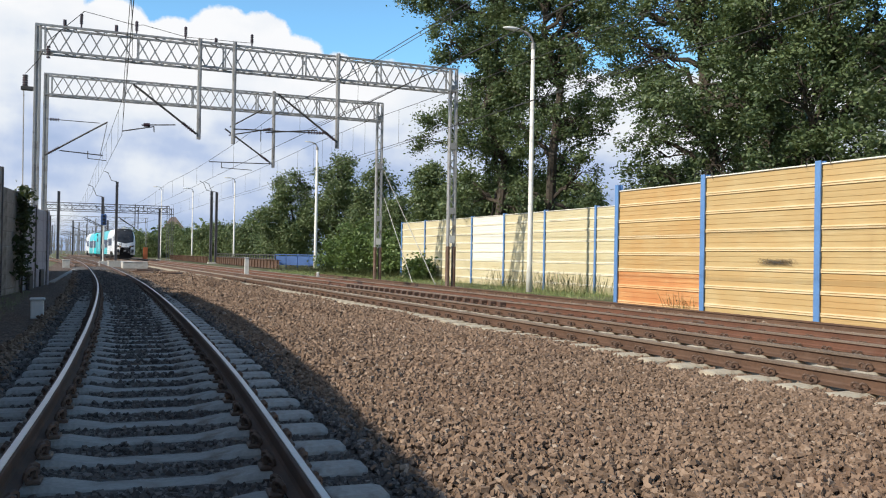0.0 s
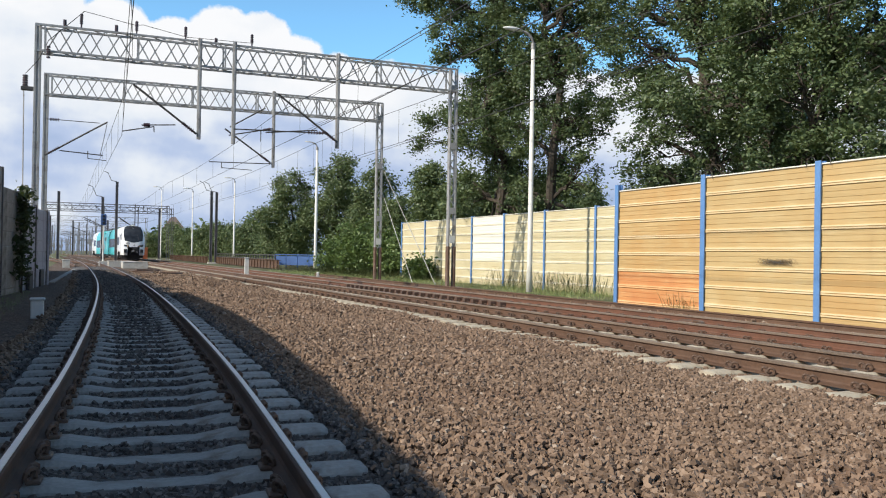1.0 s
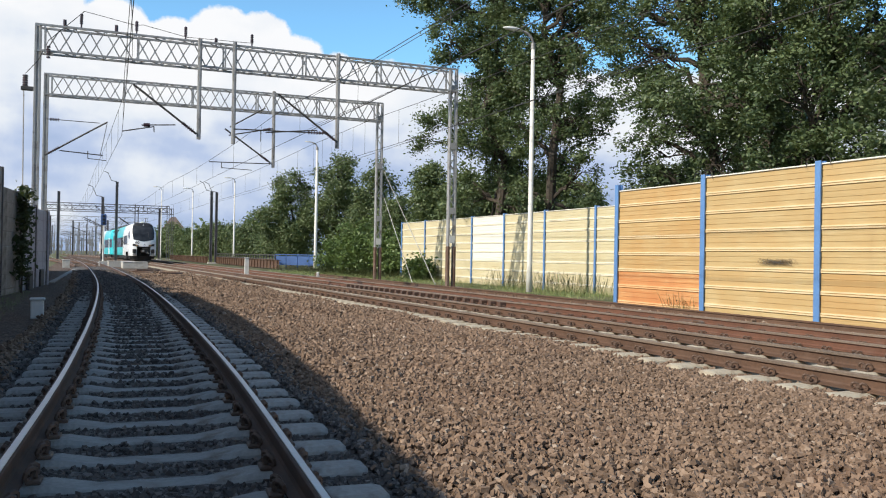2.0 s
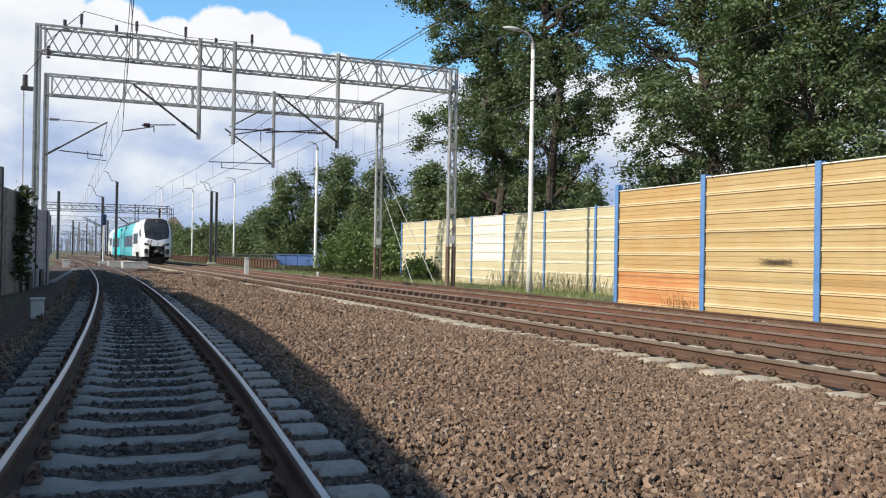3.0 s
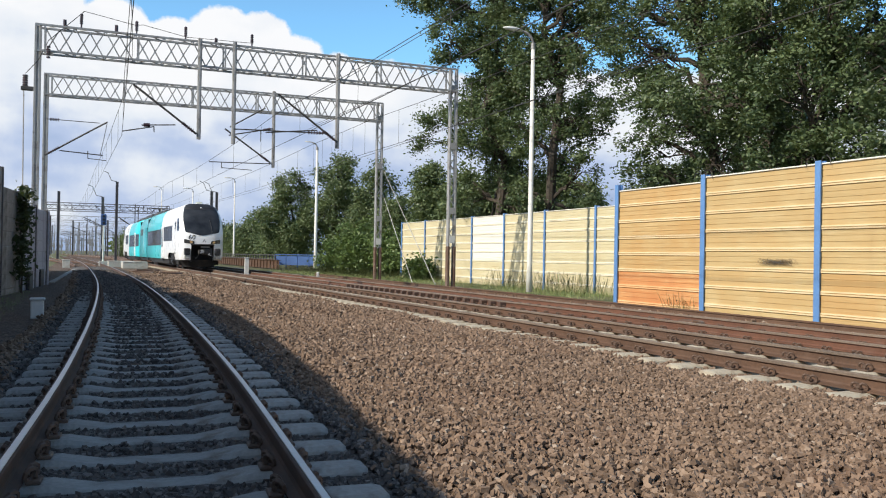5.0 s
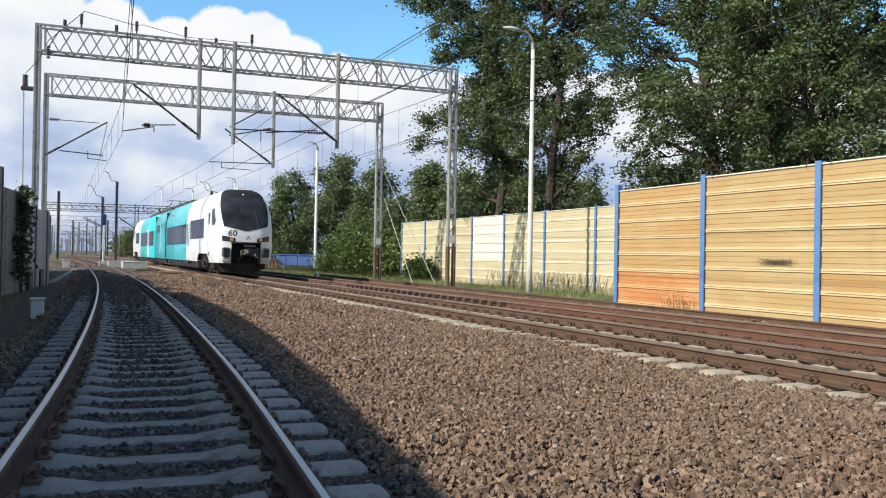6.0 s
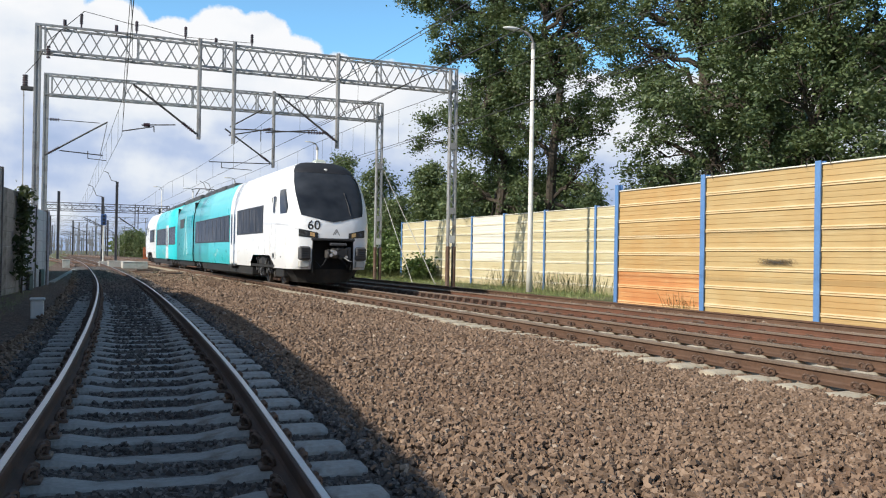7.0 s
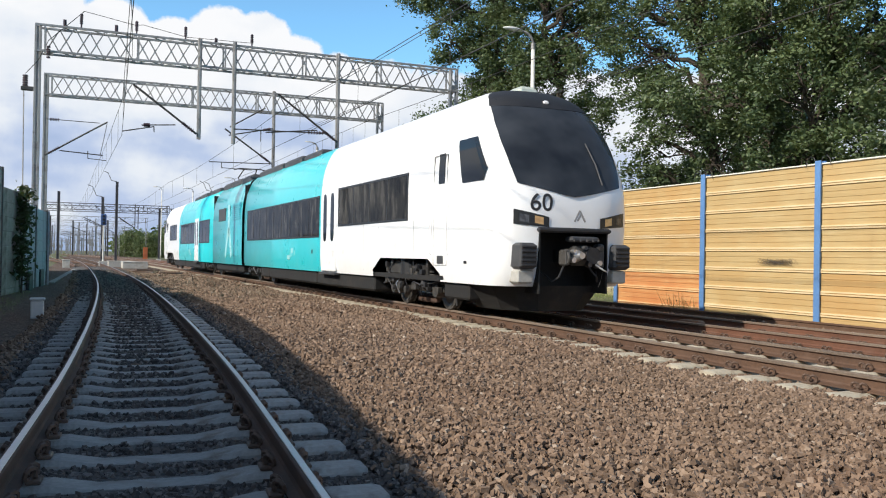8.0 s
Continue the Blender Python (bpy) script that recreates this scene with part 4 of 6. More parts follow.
def nose_shell(y1, hole=0.485, arch=(2.8, 6.9)):
    """The white cab end, with the coupler recess and the wheel arch cut out."""
    m = Mesh()
    st = [y1, arch[1], arch[1] - 0.6, arch[0] + 0.6, arch[0]]
    cols = [("s", -1, y) for y in st] + [("f", -f, 0) for f in reversed(FRACS)] + [("f", f, 0) for f in FRACS[1:]] + [("s", 1, y) for y in reversed(st)]
    n = len(cols)
    for z in ZL:
        w, y0 = half_width(z), nose_y(z)
        for kind, a, y in cols:
            if kind == "s":
                k = len(st) - st.index(y)
                m.v.append((a * w, max(y, y0 + NOSE_B + 0.03 * k), z))
            else:
                m.v.append(tuple(front(a * w, z)))
    for i in range(len(ZL) - 1):
        for j in range(n - 1):
            ka, a, ya = cols[j]
            kb, b, yb = cols[j + 1]
            if ka == kb == "f" and max(abs(a), abs(b)) <= hole + 1e-6 and ZL[i] < 1.6:
                continue
            if ka == kb == "s" and min(ya, yb) >= arch[0] and max(ya, yb) <= arch[1] and ZL[i] < 1.0:
                top = 1.07
                if ZL[i] >= 0.7 or max(ya, yb) <= arch[1] and min(ya, yb) >= arch[0]:
                    # sloped corners of the arch
                    if max(ya, yb) == arch[1] or min(ya, yb) == arch[0]:
                        q = [i * n + j, i * n + j + 1, (i + 1) * n + j + 1, (i + 1) * n + j]
                        if ZL[i] >= 0.75:
                            outer = 0 if (max(ya, yb) == arch[1]) == (ya > yb) else 1
                            m.f.append((q[0], q[2], q[3]) if outer == 0 else (q[1], q[2], q[3]))
                    continue
            m.f.append((i * n + j, i * n + j + 1, (i + 1) * n + j + 1, (i + 1) * n + j))
    t = (len(ZL) - 1) * n
    m.f.append(tuple(t + j for j in range(n)))
    return m


def saloon_shell(y0, y1):
    m = Mesh()
    ring = [(-half_width(z), z) for z in ZL] + [(half_width(z), z) for z in reversed(ZL)]
    for y in (y0, (y0 + y1) / 2, y1):
        m.v += [(x, y, z) for x, z in ring]
    n = len(ring)
    for i in range(2):
        for j in range(n - 1):
            m.f.append((i * n + j, i * n + j + 1, (i + 1) * n + j + 1, (i + 1) * n + j))
    m.f.append(tuple(2 * n + j for j in range(n)))
    return m


def patch(fn, nu, nv, thick=None):
    """A curved sheet over fn(u, v), u and v from 0 to 1."""
    m = Mesh()
    for j in range(nv + 1):
        for i in range(nu + 1):
            m.v.append(tuple(fn(i / nu, j / nv)))
    for j in range(nv):
        for i in range(nu):
            a = j * (nu + 1) + i
            m.f.append((a, a + 1, a + nu + 2, a + nu + 1))
    return m


def side_sheet(y0, y1, z0, z1, side, out, nu=1, slant=0.0):
    """A sheet on the flank; slant moves its upper end along y."""
    f = (lambda u, v: flank(y0 + (y1 - y0) * (u if side < 0 else 1 - u) + slant * v, z0 + (z1 - z0) * v, side, out))
    return patch(f, nu, 3)


def rim(y0, y1, z0, z1, side, out, w=0.05):
    m = Mesh()
    for a, b, c, d in ((y0 - w, y1 + w, z0 - w, z0), (y0 - w, y1 + w, z1, z1 + w), (y0 - w, y0, z0, z1), (y1, y1 + w, z0, z1)):
        x = half_width(1.8)
        m.box(*sorted((side * (x - 0.02), side * (x + out))), a, b, c, d)
    return m


def windows(car, bands):
    """Window bands on both flanks: dark panes between thin rubber bars."""
    for y0, y1 in bands:
        z0, z1 = (1.95, 2.9) if y0 < 8 else (1.68, 2.8)
        for side in (-1, 1):
            win = part("window", rim(y0, y1, z0, z1, side, 0.012), FRAME_BLACK, car, "dark tinted window band")
            count = max(2, round((y1 - y0) / 1.15))
            for i in range(count):
                a, b = y0 + (y1 - y0) * i / count, y0 + (y1 - y0) * (i + 1) / count
                x = half_width(1.8)
                pane = Mesh().box(*sorted((side * (x - 0.01), side * (x + 0.006))), a + 0.025, b - 0.025, z0, z1)
                part("pane", pane, SALOON_GLASS, win)
                if i:
                    part("bar", Mesh().box(*sorted((side * (x - 0.01), side * (x + 0.01))), a - 0.025, a + 0.025, z0, z1), FRAME_BLACK, win)


def doors(car, spots, mat):
    """Double-leaf doors with tall rounded lights and a step below."""
    for y0, y1 in spots:
        for side in (-1, 1):
            x = half_width(1.8)
            d = Mesh()
            mid = (y0 + y1) / 2
            for a, b in ((y0, mid - 0.008), (mid + 0.008, y1)):
                d.box(*sorted((side * (x - 0.02), side * (x + 0.02))), a, b, 0.66, 3.02, cut=0.01)
            door = part("door", d, mat, car, "white double-leaf door")
            for a, b in ((y0, mid), (mid, y1)):
                c = (a + b) / 2
                lt = Mesh()
                w = 0.17
                pts = [(c + w * math.copysign(abs(math.cos(t)) ** 0.6, math.cos(t)), 2.18 + 0.68 * math.copysign(abs(math.sin(t)) ** 0.35, math.sin(t))) for t in np.linspace(0, 2 * math.pi, 20, endpoint=False)]
                lt.v = [(side * (x + 0.024), yy, zz) for yy, zz in pts]
                lt.f = [tuple(range(20)) if side > 0 else tuple(range(19, -1, -1))]
                part("door_light", lt, DARK_GLASS, door, "tall dark door glass")
            part("step", Mesh().box(*sorted((side * (x - 0.1), side * (x + 0.07))), y0 - 0.05, y1 + 0.05, 0.56, 0.63, cut=0.01), BUFFER_GREY, door)


def wheel_mesh():
    m = Mesh()
    prof = [(0.0, 0.09), (0.30, 0.05), (0.36, 0.07), (0.425, 0.065), (0.43, -0.04), (0.455, -0.05), (0.45, -0.075), (0.35, -0.06), (0.3, -0.03), (0.0, -0.06)]
    seg = 24
    for r, x in prof:
        for k in range(seg):
            a = 2 * math.pi * k / seg
            m.v.append((x, r * math.cos(a), r * math.sin(a)))
    for i in range(len(prof) - 1):
        for k in range(seg):
            k2 = (k + 1) % seg
            m.f.append((i * seg + k, i * seg + k2, (i + 1) * seg + k2, (i + 1) * seg + k))
    return m.mesh("wheel", WHEEL_STEEL)


WHEEL = wheel_mesh()
WHEELS = []


def bogie(car, y, base=2.5):
    """A bogie frame with axle boxes, springs, dampers and four wheels that turn."""
    m = Mesh()
    for s in (-1, 1):
        m.box(s * 1.0 - 0.09, s * 1.0 + 0.09, y - base / 2 - 0.35, y + base / 2 + 0.35, 0.52, 0.72, cut=0.04)
        m.box(s * 1.0 - 0.1, s * 1.0 + 0.1, y - 0.6, y + 0.6, 0.36, 0.56, cut=0.05)
        m.box(s * 1.12 - 0.05, s * 1.12 + 0.05, y - 0.28, y + 0.28, 0.68, 0.98, cut=0.05)
    m.box(-1.0, 1.0, y - 0.3, y + 0.3, 0.4, 0.72)
    b = part("bogie", m, BOGIE, car, "dark dusty bogie")
    pick = random.Random(int(y * 100))
    for s in (-1, 1):
        for k in (-1, 1):
            yy = y + k * base / 2
            part("axle_box", Mesh().tube([(s * 0.9, yy, 0.43), (s * 1.14, yy, 0.43)], 0.17, 12).box(s * 1.0 - 0.08, s * 1.0 + 0.08, yy - 0.3, yy + 0.3, 0.36, 0.5, cut=0.03), BOGIE, b)
            spring = Mesh()
            for i in range(5):
                spring.tube([(s * 1.05, yy - k * 0.28, 0.5 + i * 0.07), (s * 1.05, yy - k * 0.28, 0.535 + i * 0.07)], 0.1, 10)
            part("spring", spring, BOGIE, b)
            part("damper", Mesh().tube([(s * 1.2, yy - k * 0.5, 0.45), (s * 1.2, yy - k * 0.75, 0.95)], 0.035, 8), BUFFER_GREY, b)
            w = part("wheel", WHEEL, None, b)
            w.matrix_basis = pose(s * 0.75, yy, 0.43, 0, 0, 0 if s > 0 else 180)
            WHEELS.append((w, s, (s * 0.75, yy, 0.43), car))
        for k in range(9):
            yy, zz, h = y + random.uniform(-1.6, 1.6), random.uniform(0.35, 0.85), random.uniform(0.05, 0.13)
            part("fitting", Mesh().box(s * 1.16 - 0.05, s * 1.16 + 0.06, yy - h, yy + h, zz - h * 0.8, zz + h * 0.8, cut=0.02), BOGIE if k % 4 else BUFFER_GREY, b)
        part("pipe", Mesh().tube([(s * 1.22, y - 1.7, 0.62), (s * 1.24, y - 0.7, 0.5), (s * 1.22, y + 0.4, 0.66), (s * 1.24, y + 1.6, 0.48)], 0.018, 6), BUFFER_GREY, b)
        # air spring, brake gear, cable boxes and hoses crowded above the side frame
        part("air_spring", Mesh().tube([(s * 1.02, y + 0.25, 0.72), (s * 1.02, y + 0.25, 1.06)], 0.3, 16), BLACK_PLASTIC, b)
        part("valve_block", Mesh().box(s * 1.12 - 0.1, s * 1.12 + 0.1, y + 0.55, y + 1.25, 0.7, 1.04, cut=0.04), BOGIE, b)
        part("cable_box", Mesh().box(s * 1.1 - 0.1, s * 1.1 + 0.1, y - 0.95, y - 0.35, 0.62, 0.98, cut=0.04), UNDERSIDE, b)
        for k in range(26):
            yy, zz, h = y + pick.uniform(-1.1, 1.5), pick.uniform(0.34, 1.0), pick.uniform(0.025, 0.075)
            xx = s * pick.uniform(1.16, 1.28)
            part("bracket", Mesh().box(xx - 0.05, xx + 0.05, yy - h, yy + h, zz - h, zz + h * pick.uniform(0.6, 1.8), cut=0.012), (BOGIE, BLACK_PLASTIC, BUFFER_GREY)[k % 3], b)
        for k in range(7):
            yy, zz = y + pick.uniform(-0.9, 1.4), pick.uniform(0.6, 1.0)
            part("brake_hose", Mesh().tube([(s * 1.2, yy, zz), (s * 1.3, yy + pick.uniform(-0.15, 0.15), zz - 0.18), (s * 1.22, yy + pick.uniform(-0.3, 0.3), zz - 0.4)], 0.016, 6), BRIGHT_STEEL if k == 3 else BLACK_PLASTIC, b)
        part("sand_pipe", Mesh().tube([(s * 0.95, y - base / 2 - 0.55, 0.6), (s * 0.85, y - base / 2 - 0.5, 0.12)], 0.03, 6), BUFFER_GREY, b)
        part("brake_shoe", Mesh().box(s * 0.75 - 0.06, s * 0.75 + 0.06, y - 0.55, y + 0.55, 0.1, 0.24, cut=0.03), DARK_RUST, b)
    for yy in (y - base / 2, y + base / 2):
        part("axle", Mesh().tube([(-0.75, yy, 0.43), (0.75, yy, 0.43)], 0.08, 10), BOGIE, b)


def letters(text, size):
    """Built-in font as a flat mesh: points (x, z) and faces."""
    cu = bpy.data.curves.new("letters", "FONT")
    cu.body, cu.size, cu.align_x, cu.align_y, cu.resolution_u = text, size, "CENTER", "CENTER", 4
    cu.offset = size * 0.008
    ob = bpy.data.objects.new("letters", cu)
    scene.collection.objects.link(ob)
    me = ob.evaluated_get(bpy.context.evaluated_depsgraph_get()).to_mesh()
    v, f = [tuple(p.co) for p in me.vertices], [tuple(p.vertices) for p in me.polygons]
    bpy.data.objects.remove(ob)
    return v, f


def build_car(name, label, bands, door_spots, door_mat, split, front_end, lit):
    car = thing(name, label, "train car", group="train cars")
    part("cab_shell", nose_shell(split), WHITE, car, "glossy white painted cab end", smooth=True)
    part("saloon_shell", saloon_shell(split, CAR), TURQUOISE, car, "glossy turquoise painted side", smooth=True)
    part("end_wall", Mesh().box(-1.3, 1.3, CAR - 0.02, CAR + 0.02, 0.65, 4.0), UNDERSIDE, car)
    part("inner_floor", Mesh().box(-1.33, 1.33, 1.7, CAR, 0.62, 0.72), UNDERSIDE, car)
    part("arch_back", Mesh().box(-0.7, 0.7, 2.7, 7.0, 0.7, 1.12), UNDERSIDE, car)
    part("arch_roof", Mesh().box(-1.38, 1.38, 2.75, 6.95, 1.08, 1.14), UNDERSIDE, car)
    # skirts and underfloor boxes
    for a, b in ((7.0, 12.2), (12.3, 18.8), (18.9, 20.2)):
        part("skirt", Mesh().box(-1.3, 1.3, a, b, 0.24, 0.64, cut=0.05), UNDERSIDE, car, "black underfloor skirt")
    # plough and skirt below the nose
    pl = Mesh()
    zz = [0.16, 0.3, 0.45, 0.63]
    for z in zz:
        k = (0.63 - z)
        for f in [-1, -0.9, -0.7, -0.4, 0, 0.4, 0.7, 0.9, 1]:
            w = 1.32 - 0.75 * k
            pl.v.append((f * w, 0.3 + 0.5 * k + 1.35 * (1 - (1 - abs(f) ** 2.6) ** (1 / 2.6)), z))
    for i in range(3):
        for j in range(8):
            pl.f.append((i * 9 + j, i * 9 + j + 1, i * 9 + 10 + j, i * 9 + 9 + j))
    pl.box(-1.3, 1.3, 1.6, 2.75, 0.3, 0.63, cut=0.04)
    part("plough", pl, UNDERSIDE, car, "black plough under the nose")
    # windscreen and its dark hood
    def glass(u, v):
        a = u * 2 - 1
        zb = 2.22 + 0.22 * abs(a) ** 1.2
        z = zb + (4.35 - zb) * v
        return front(a * half_width(z) * (0.755 + 0.145 * v**0.75 + 0.04 * v), z, 0.012)
    scr = part("windscreen", patch(glass, 20, 16), SCREEN_GLASS, car, "large dark raked windscreen", smooth=True)

    def hood(u, v):
        z = 3.95 + 0.41 * v
        return front((u * 2 - 1) * half_width(z) * (0.925 + 0.012 * v), z, 0.022)
    part("hood", patch(hood, 16, 5), BLACK_PLASTIC, scr, "matt black hood over the windscreen", smooth=True)
    part("wiper", Mesh().tube([front(0.6, 2.46, 0.05), front(0.55, 2.85, 0.05), front(0.47, 3.25, 0.05)], 0.014, 6), BUFFER_GREY, scr, "parked wiper")
    top = Mesh().box(-0.2, 0.2, 1.75, 2.3, 4.3, 4.5, cut=0.06)
    part("top_lamp", top, DOME_GLASS, car, "roof headlamp")
    part("top_lens", Mesh().box(-0.05, 0.05, 1.06, 1.13, 4.04, 4.11, cut=0.02), LAMP_ON if lit else LAMP_GLASS, car, "small headlamp above the windscreen")
    # headlights
    for s in (-1, 1):
        def lamp(u, v, s=s):
            x = 0.53 + 0.62 * u
            z0, z1 = 1.67 + 0.05 * u, 1.85 + 0.13 * u
            return front(s * x, z0 + (z1 - z0) * v, 0.014)
        hl = part("headlight", patch(lamp if s > 0 else (lambda u, v: lamp(1 - u, v)), 10, 3), FRAME_BLACK, car, "dark slanted headlight unit")
        for x0, mat, r in ((0.72, AMBER, 0.075), (0.98, LAMP_GLASS, 0.075)):
            def pane(u, v, s=s, x0=x0):
                x, lean = x0 - 0.08 + 0.16 * u, 0.03 * (u - 0.5)
                return front(s * x, 1.725 + 0.03 * (x0 > 0.9) + lean + 0.13 * v, 0.02)
            part("lens", patch(pane if s > 0 else (lambda u, v: pane(1 - u, v)), 4, 3), mat, hl)
    # buffers with ribbed faces, on white brackets
    for s in (-1, 1):
        bf = part("buffer", Mesh().box(s * 0.97 - 0.175, s * 0.97 + 0.175, -0.08, 0.4, 0.93, 1.39, cut=0.05), BUFFER_GREY, car, "grey ribbed buffer")
        part("bracket", Mesh().box(s * 0.97 - 0.15, s * 0.97 + 0.15, 0.02, 0.4, 0.68, 0.92, cut=0.03), CONCRETE, bf, "pale grey bracket")
        for k in range(5):
            part("rib", Mesh().box(s * 0.97 - 0.14, s * 0.97 + 0.14, -0.115, -0.07, 0.975 + k * 0.08, 1.02 + k * 0.08, cut=0.012), BLACK_PLASTIC, bf)
    # coupler recess
    rc = Mesh()
    rc.box(-0.69, 0.69, 0.75, 0.8, 0.3, 1.65)
    rc.box(-0.71, -0.68, 0.02, 0.8, 0.5, 1.65)
    rc.box(0.68, 0.71, 0.02, 0.8, 0.5, 1.65)
    rc.box(-0.69, 0.69, 0.02, 0.8, 1.62, 1.66)
    part("coupler_recess", rc, UNDERSIDE, car, "black coupler recess")
    part("recess_lip", Mesh().box(-0.75, 0.75, -0.05, 0.12, 1.58, 1.67, cut=0.03), BLACK_PLASTIC, car)
    cp = part("coupler", Mesh().box(-0.12, 0.46, -0.1, 0.2, 1.0, 1.36, cut=0.1).box(0.0, 0.22, 0.2, 0.8, 1.05, 1.3).box(-0.2, -0.1, -0.06, 0.12, 1.02, 1.3, cut=0.03), BOGIE, car, "grey steel automatic coupler")
    part("coupler_cone", Mesh().tube([(0.0, -0.08, 1.18), (0.0, -0.26, 1.18)], 0.11, 14, 0.06), BRIGHT_STEEL, cp)
    part("coupler_cup", Mesh().tube([(0.3, -0.15, 1.18), (0.3, -0.08, 1.18)], 0.15, 12), BLACK_PLASTIC, cp)
    part("coupler_top", Mesh().box(-0.12, 0.45, -0.1, 0.15, 1.42, 1.52, cut=0.03), BUFFER_GREY, cp)
    for dx in (-0.08, 0.05, 0.18, 0.31, 0.42):
        part("coupler_pin", Mesh().tube([(dx, -0.12, 1.43), (dx, -0.12, 1.47)], 0.018, 8), BUFFER_GREY, cp)
    part("coupler_hook", Mesh().box(-0.27, -0.17, -0.14, 0.1, 1.0, 1.28, cut=0.025).tube([(-0.22, -0.15, 1.05), (-0.22, -0.18, 1.14), (-0.22, -0.15, 1.23)], 0.03, 8), DARK_STEEL, cp)
    part("side_cable_box", Mesh().box(0.5, 0.62, -0.02, 0.2, 0.95, 1.4, cut=0.03), BUFFER_GREY, cp)
    for k, (dx, z, r, mat) in enumerate(((-0.13, 1.1, 0.05, BRIGHT_STEEL), (-0.1, 1.25, 0.04, BRIGHT_STEEL), (0.12, 1.32, 0.035, BUFFER_GREY), (0.2, 1.02, 0.045, BOGIE), (0.44, 1.3, 0.05, BLACK_PLASTIC), (0.42, 1.05, 0.045, BRIGHT_STEEL), (0.14, 1.12, 0.03, BLACK_PLASTIC))):
        part("fitting", Mesh().tube([(dx, -0.2, z), (dx, -0.08, z)], r, 8), mat, cp)
    part("pale_hose", Mesh().tube([(0.34, -0.16, 1.02), (0.48, -0.2, 0.93), (0.6, -0.12, 0.9)], 0.016, 6), WHITE_BOX, cp, "pale hanging hose")
    for dx in (-0.22, 0.27):
        part("hose", Mesh().tube([(dx, 0.0, 1.0), (dx * 1.6, -0.06, 0.8), (dx * 1.9, 0.05, 0.72), (dx * 2.4, 0.3, 0.9)], 0.018, 6), BLACK_PLASTIC, cp)
    # number and emblem
    if front_end:
        v, f = letters("60", 0.44)
        num = Mesh()
        num.add([tuple(front(x - 0.67, 2.09 + y, 0.003)) for x, y, _ in v], f)
        part("number", num, BLACK_PLASTIC, car, "black number 60")
    em = Mesh()
    for a, b in (((-0.11, 1.78), (0.0, 1.98)), ((0.11, 1.78), (0.0, 1.98)), ((-0.05, 1.8), (0.03, 1.92))):
        em.bar(front(a[0] + 0.1, a[1], 0.001), front(b[0] + 0.1, b[1], 0.001), 0.004, 0.036, (1, 0, 0))
    part("emblem", em, GALV, car, "grey pointed emblem")
    # cab side glass and crew door
    for s in (-1, 1):
        def cabglass(u, v, s=s):
            z = 2.52 + 0.84 * v
            ya, yb = 0.72 + (0.5 * (v - 0.25) / 0.75 if v > 0.25 else 0.12 * (0.25 - v) / 0.25), 1.72 + 0.28 * v
            y = ya + (yb - ya) * (u if s < 0 else 1 - u)
            return flank(y, z, s, 0.012)
        part("cab_window", patch(cabglass, 6, 8), DARK_GLASS, car, "dark cab side window")
        dr = part("crew_door", rim(2.45, 3.1, 0.95, 3.15, s, 0.002, 0.006), BUFFER_GREY, car, "narrow crew door outline")
        part("crew_light", side_sheet(2.56, 2.86, 2.58, 3.18, s, 0.012), DARK_GLASS, dr)
        for yy in (2.36, 3.2):
            part("handrail", Mesh().tube([flank(yy, 1.15, s, 0.0), flank(yy, 1.2, s, 0.05), flank(yy, 2.1, s, 0.05), flank(yy, 2.15, s, 0.0)], 0.009, 6), WHITE, car)
        for yy in (4.2, 7.6):
            part("seam", side_sheet(yy, yy + 0.012, 0.75, 1.9, s, 0.002), BUFFER_GREY, car)
        part("hatch", side_sheet(2.6, 2.9, 0.98, 1.14, s, 0.008), BUFFER_GREY, car)
        part("socket", side_sheet(12.4, 12.52, 1.15, 1.27, s, 0.006), BLACK_PLASTIC, car)
        part("foot_hole", side_sheet(2.62, 2.92, 0.66, 0.74, s, 0.01), BLACK_PLASTIC, car)
        part("socket", side_sheet(1.5, 1.62, 1.0, 1.05, s, 0.01), BLACK_PLASTIC, car)
    windows(car, bands)
    doors(car, door_spots, door_mat)
    bogie(car, 4.85)
    bogie(car, 21.5)
    # markings on the side: pale bars
    for s in (-1, 1):
        for k, (w, z) in enumerate(((0.1, 1.1), (0.5, 1.16), (0.14, 1.02), (0.6, 0.94))):
            part("marking", side_sheet(14.6 + 0.22 * k, 14.6 + 0.22 * k + w * 0.6, z, z + 0.15, s, 0.004), PALE_TURQUOISE, car)
    # roof equipment
    for a, b, h in ((13.4, 15.4, 0.26), (15.9, 18.2, 0.3), (18.7, 22.6, 0.3)):
        rf = part("roof_unit", Mesh().box(-0.95, 0.95, a, b, 4.0, 4.2 + h, cut=0.1), BUFFER_GREY, car, "dark grey roof equipment")
        for k in range(int((b - a) / 0.7)):
            part("roof_fan", Mesh().tube([(0.3 * (-1) ** k, a + 0.4 + k * 0.7, 4.2 + h), (0.3 * (-1) ** k, a + 0.4 + k * 0.7, 4.24 + h)], 0.26, 12), BLACK_PLASTIC, rf)
    return car


front_car = build_car("leading_railcar", "white and turquoise leading railcar with a raked dark windscreen", [(4.6, 9.75), (11.75, 22.5)], [(9.95, 11.4)], WHITE, 11.55, True, True)
rear_car = build_car("trailing_railcar", "white and turquoise trailing railcar", [(4.6, 8.4), (10.6, 16.9), (18.9, 22.5)], [(17.15, 18.65)], WHITE, 9.8, False, False)
MODULE = 7.6


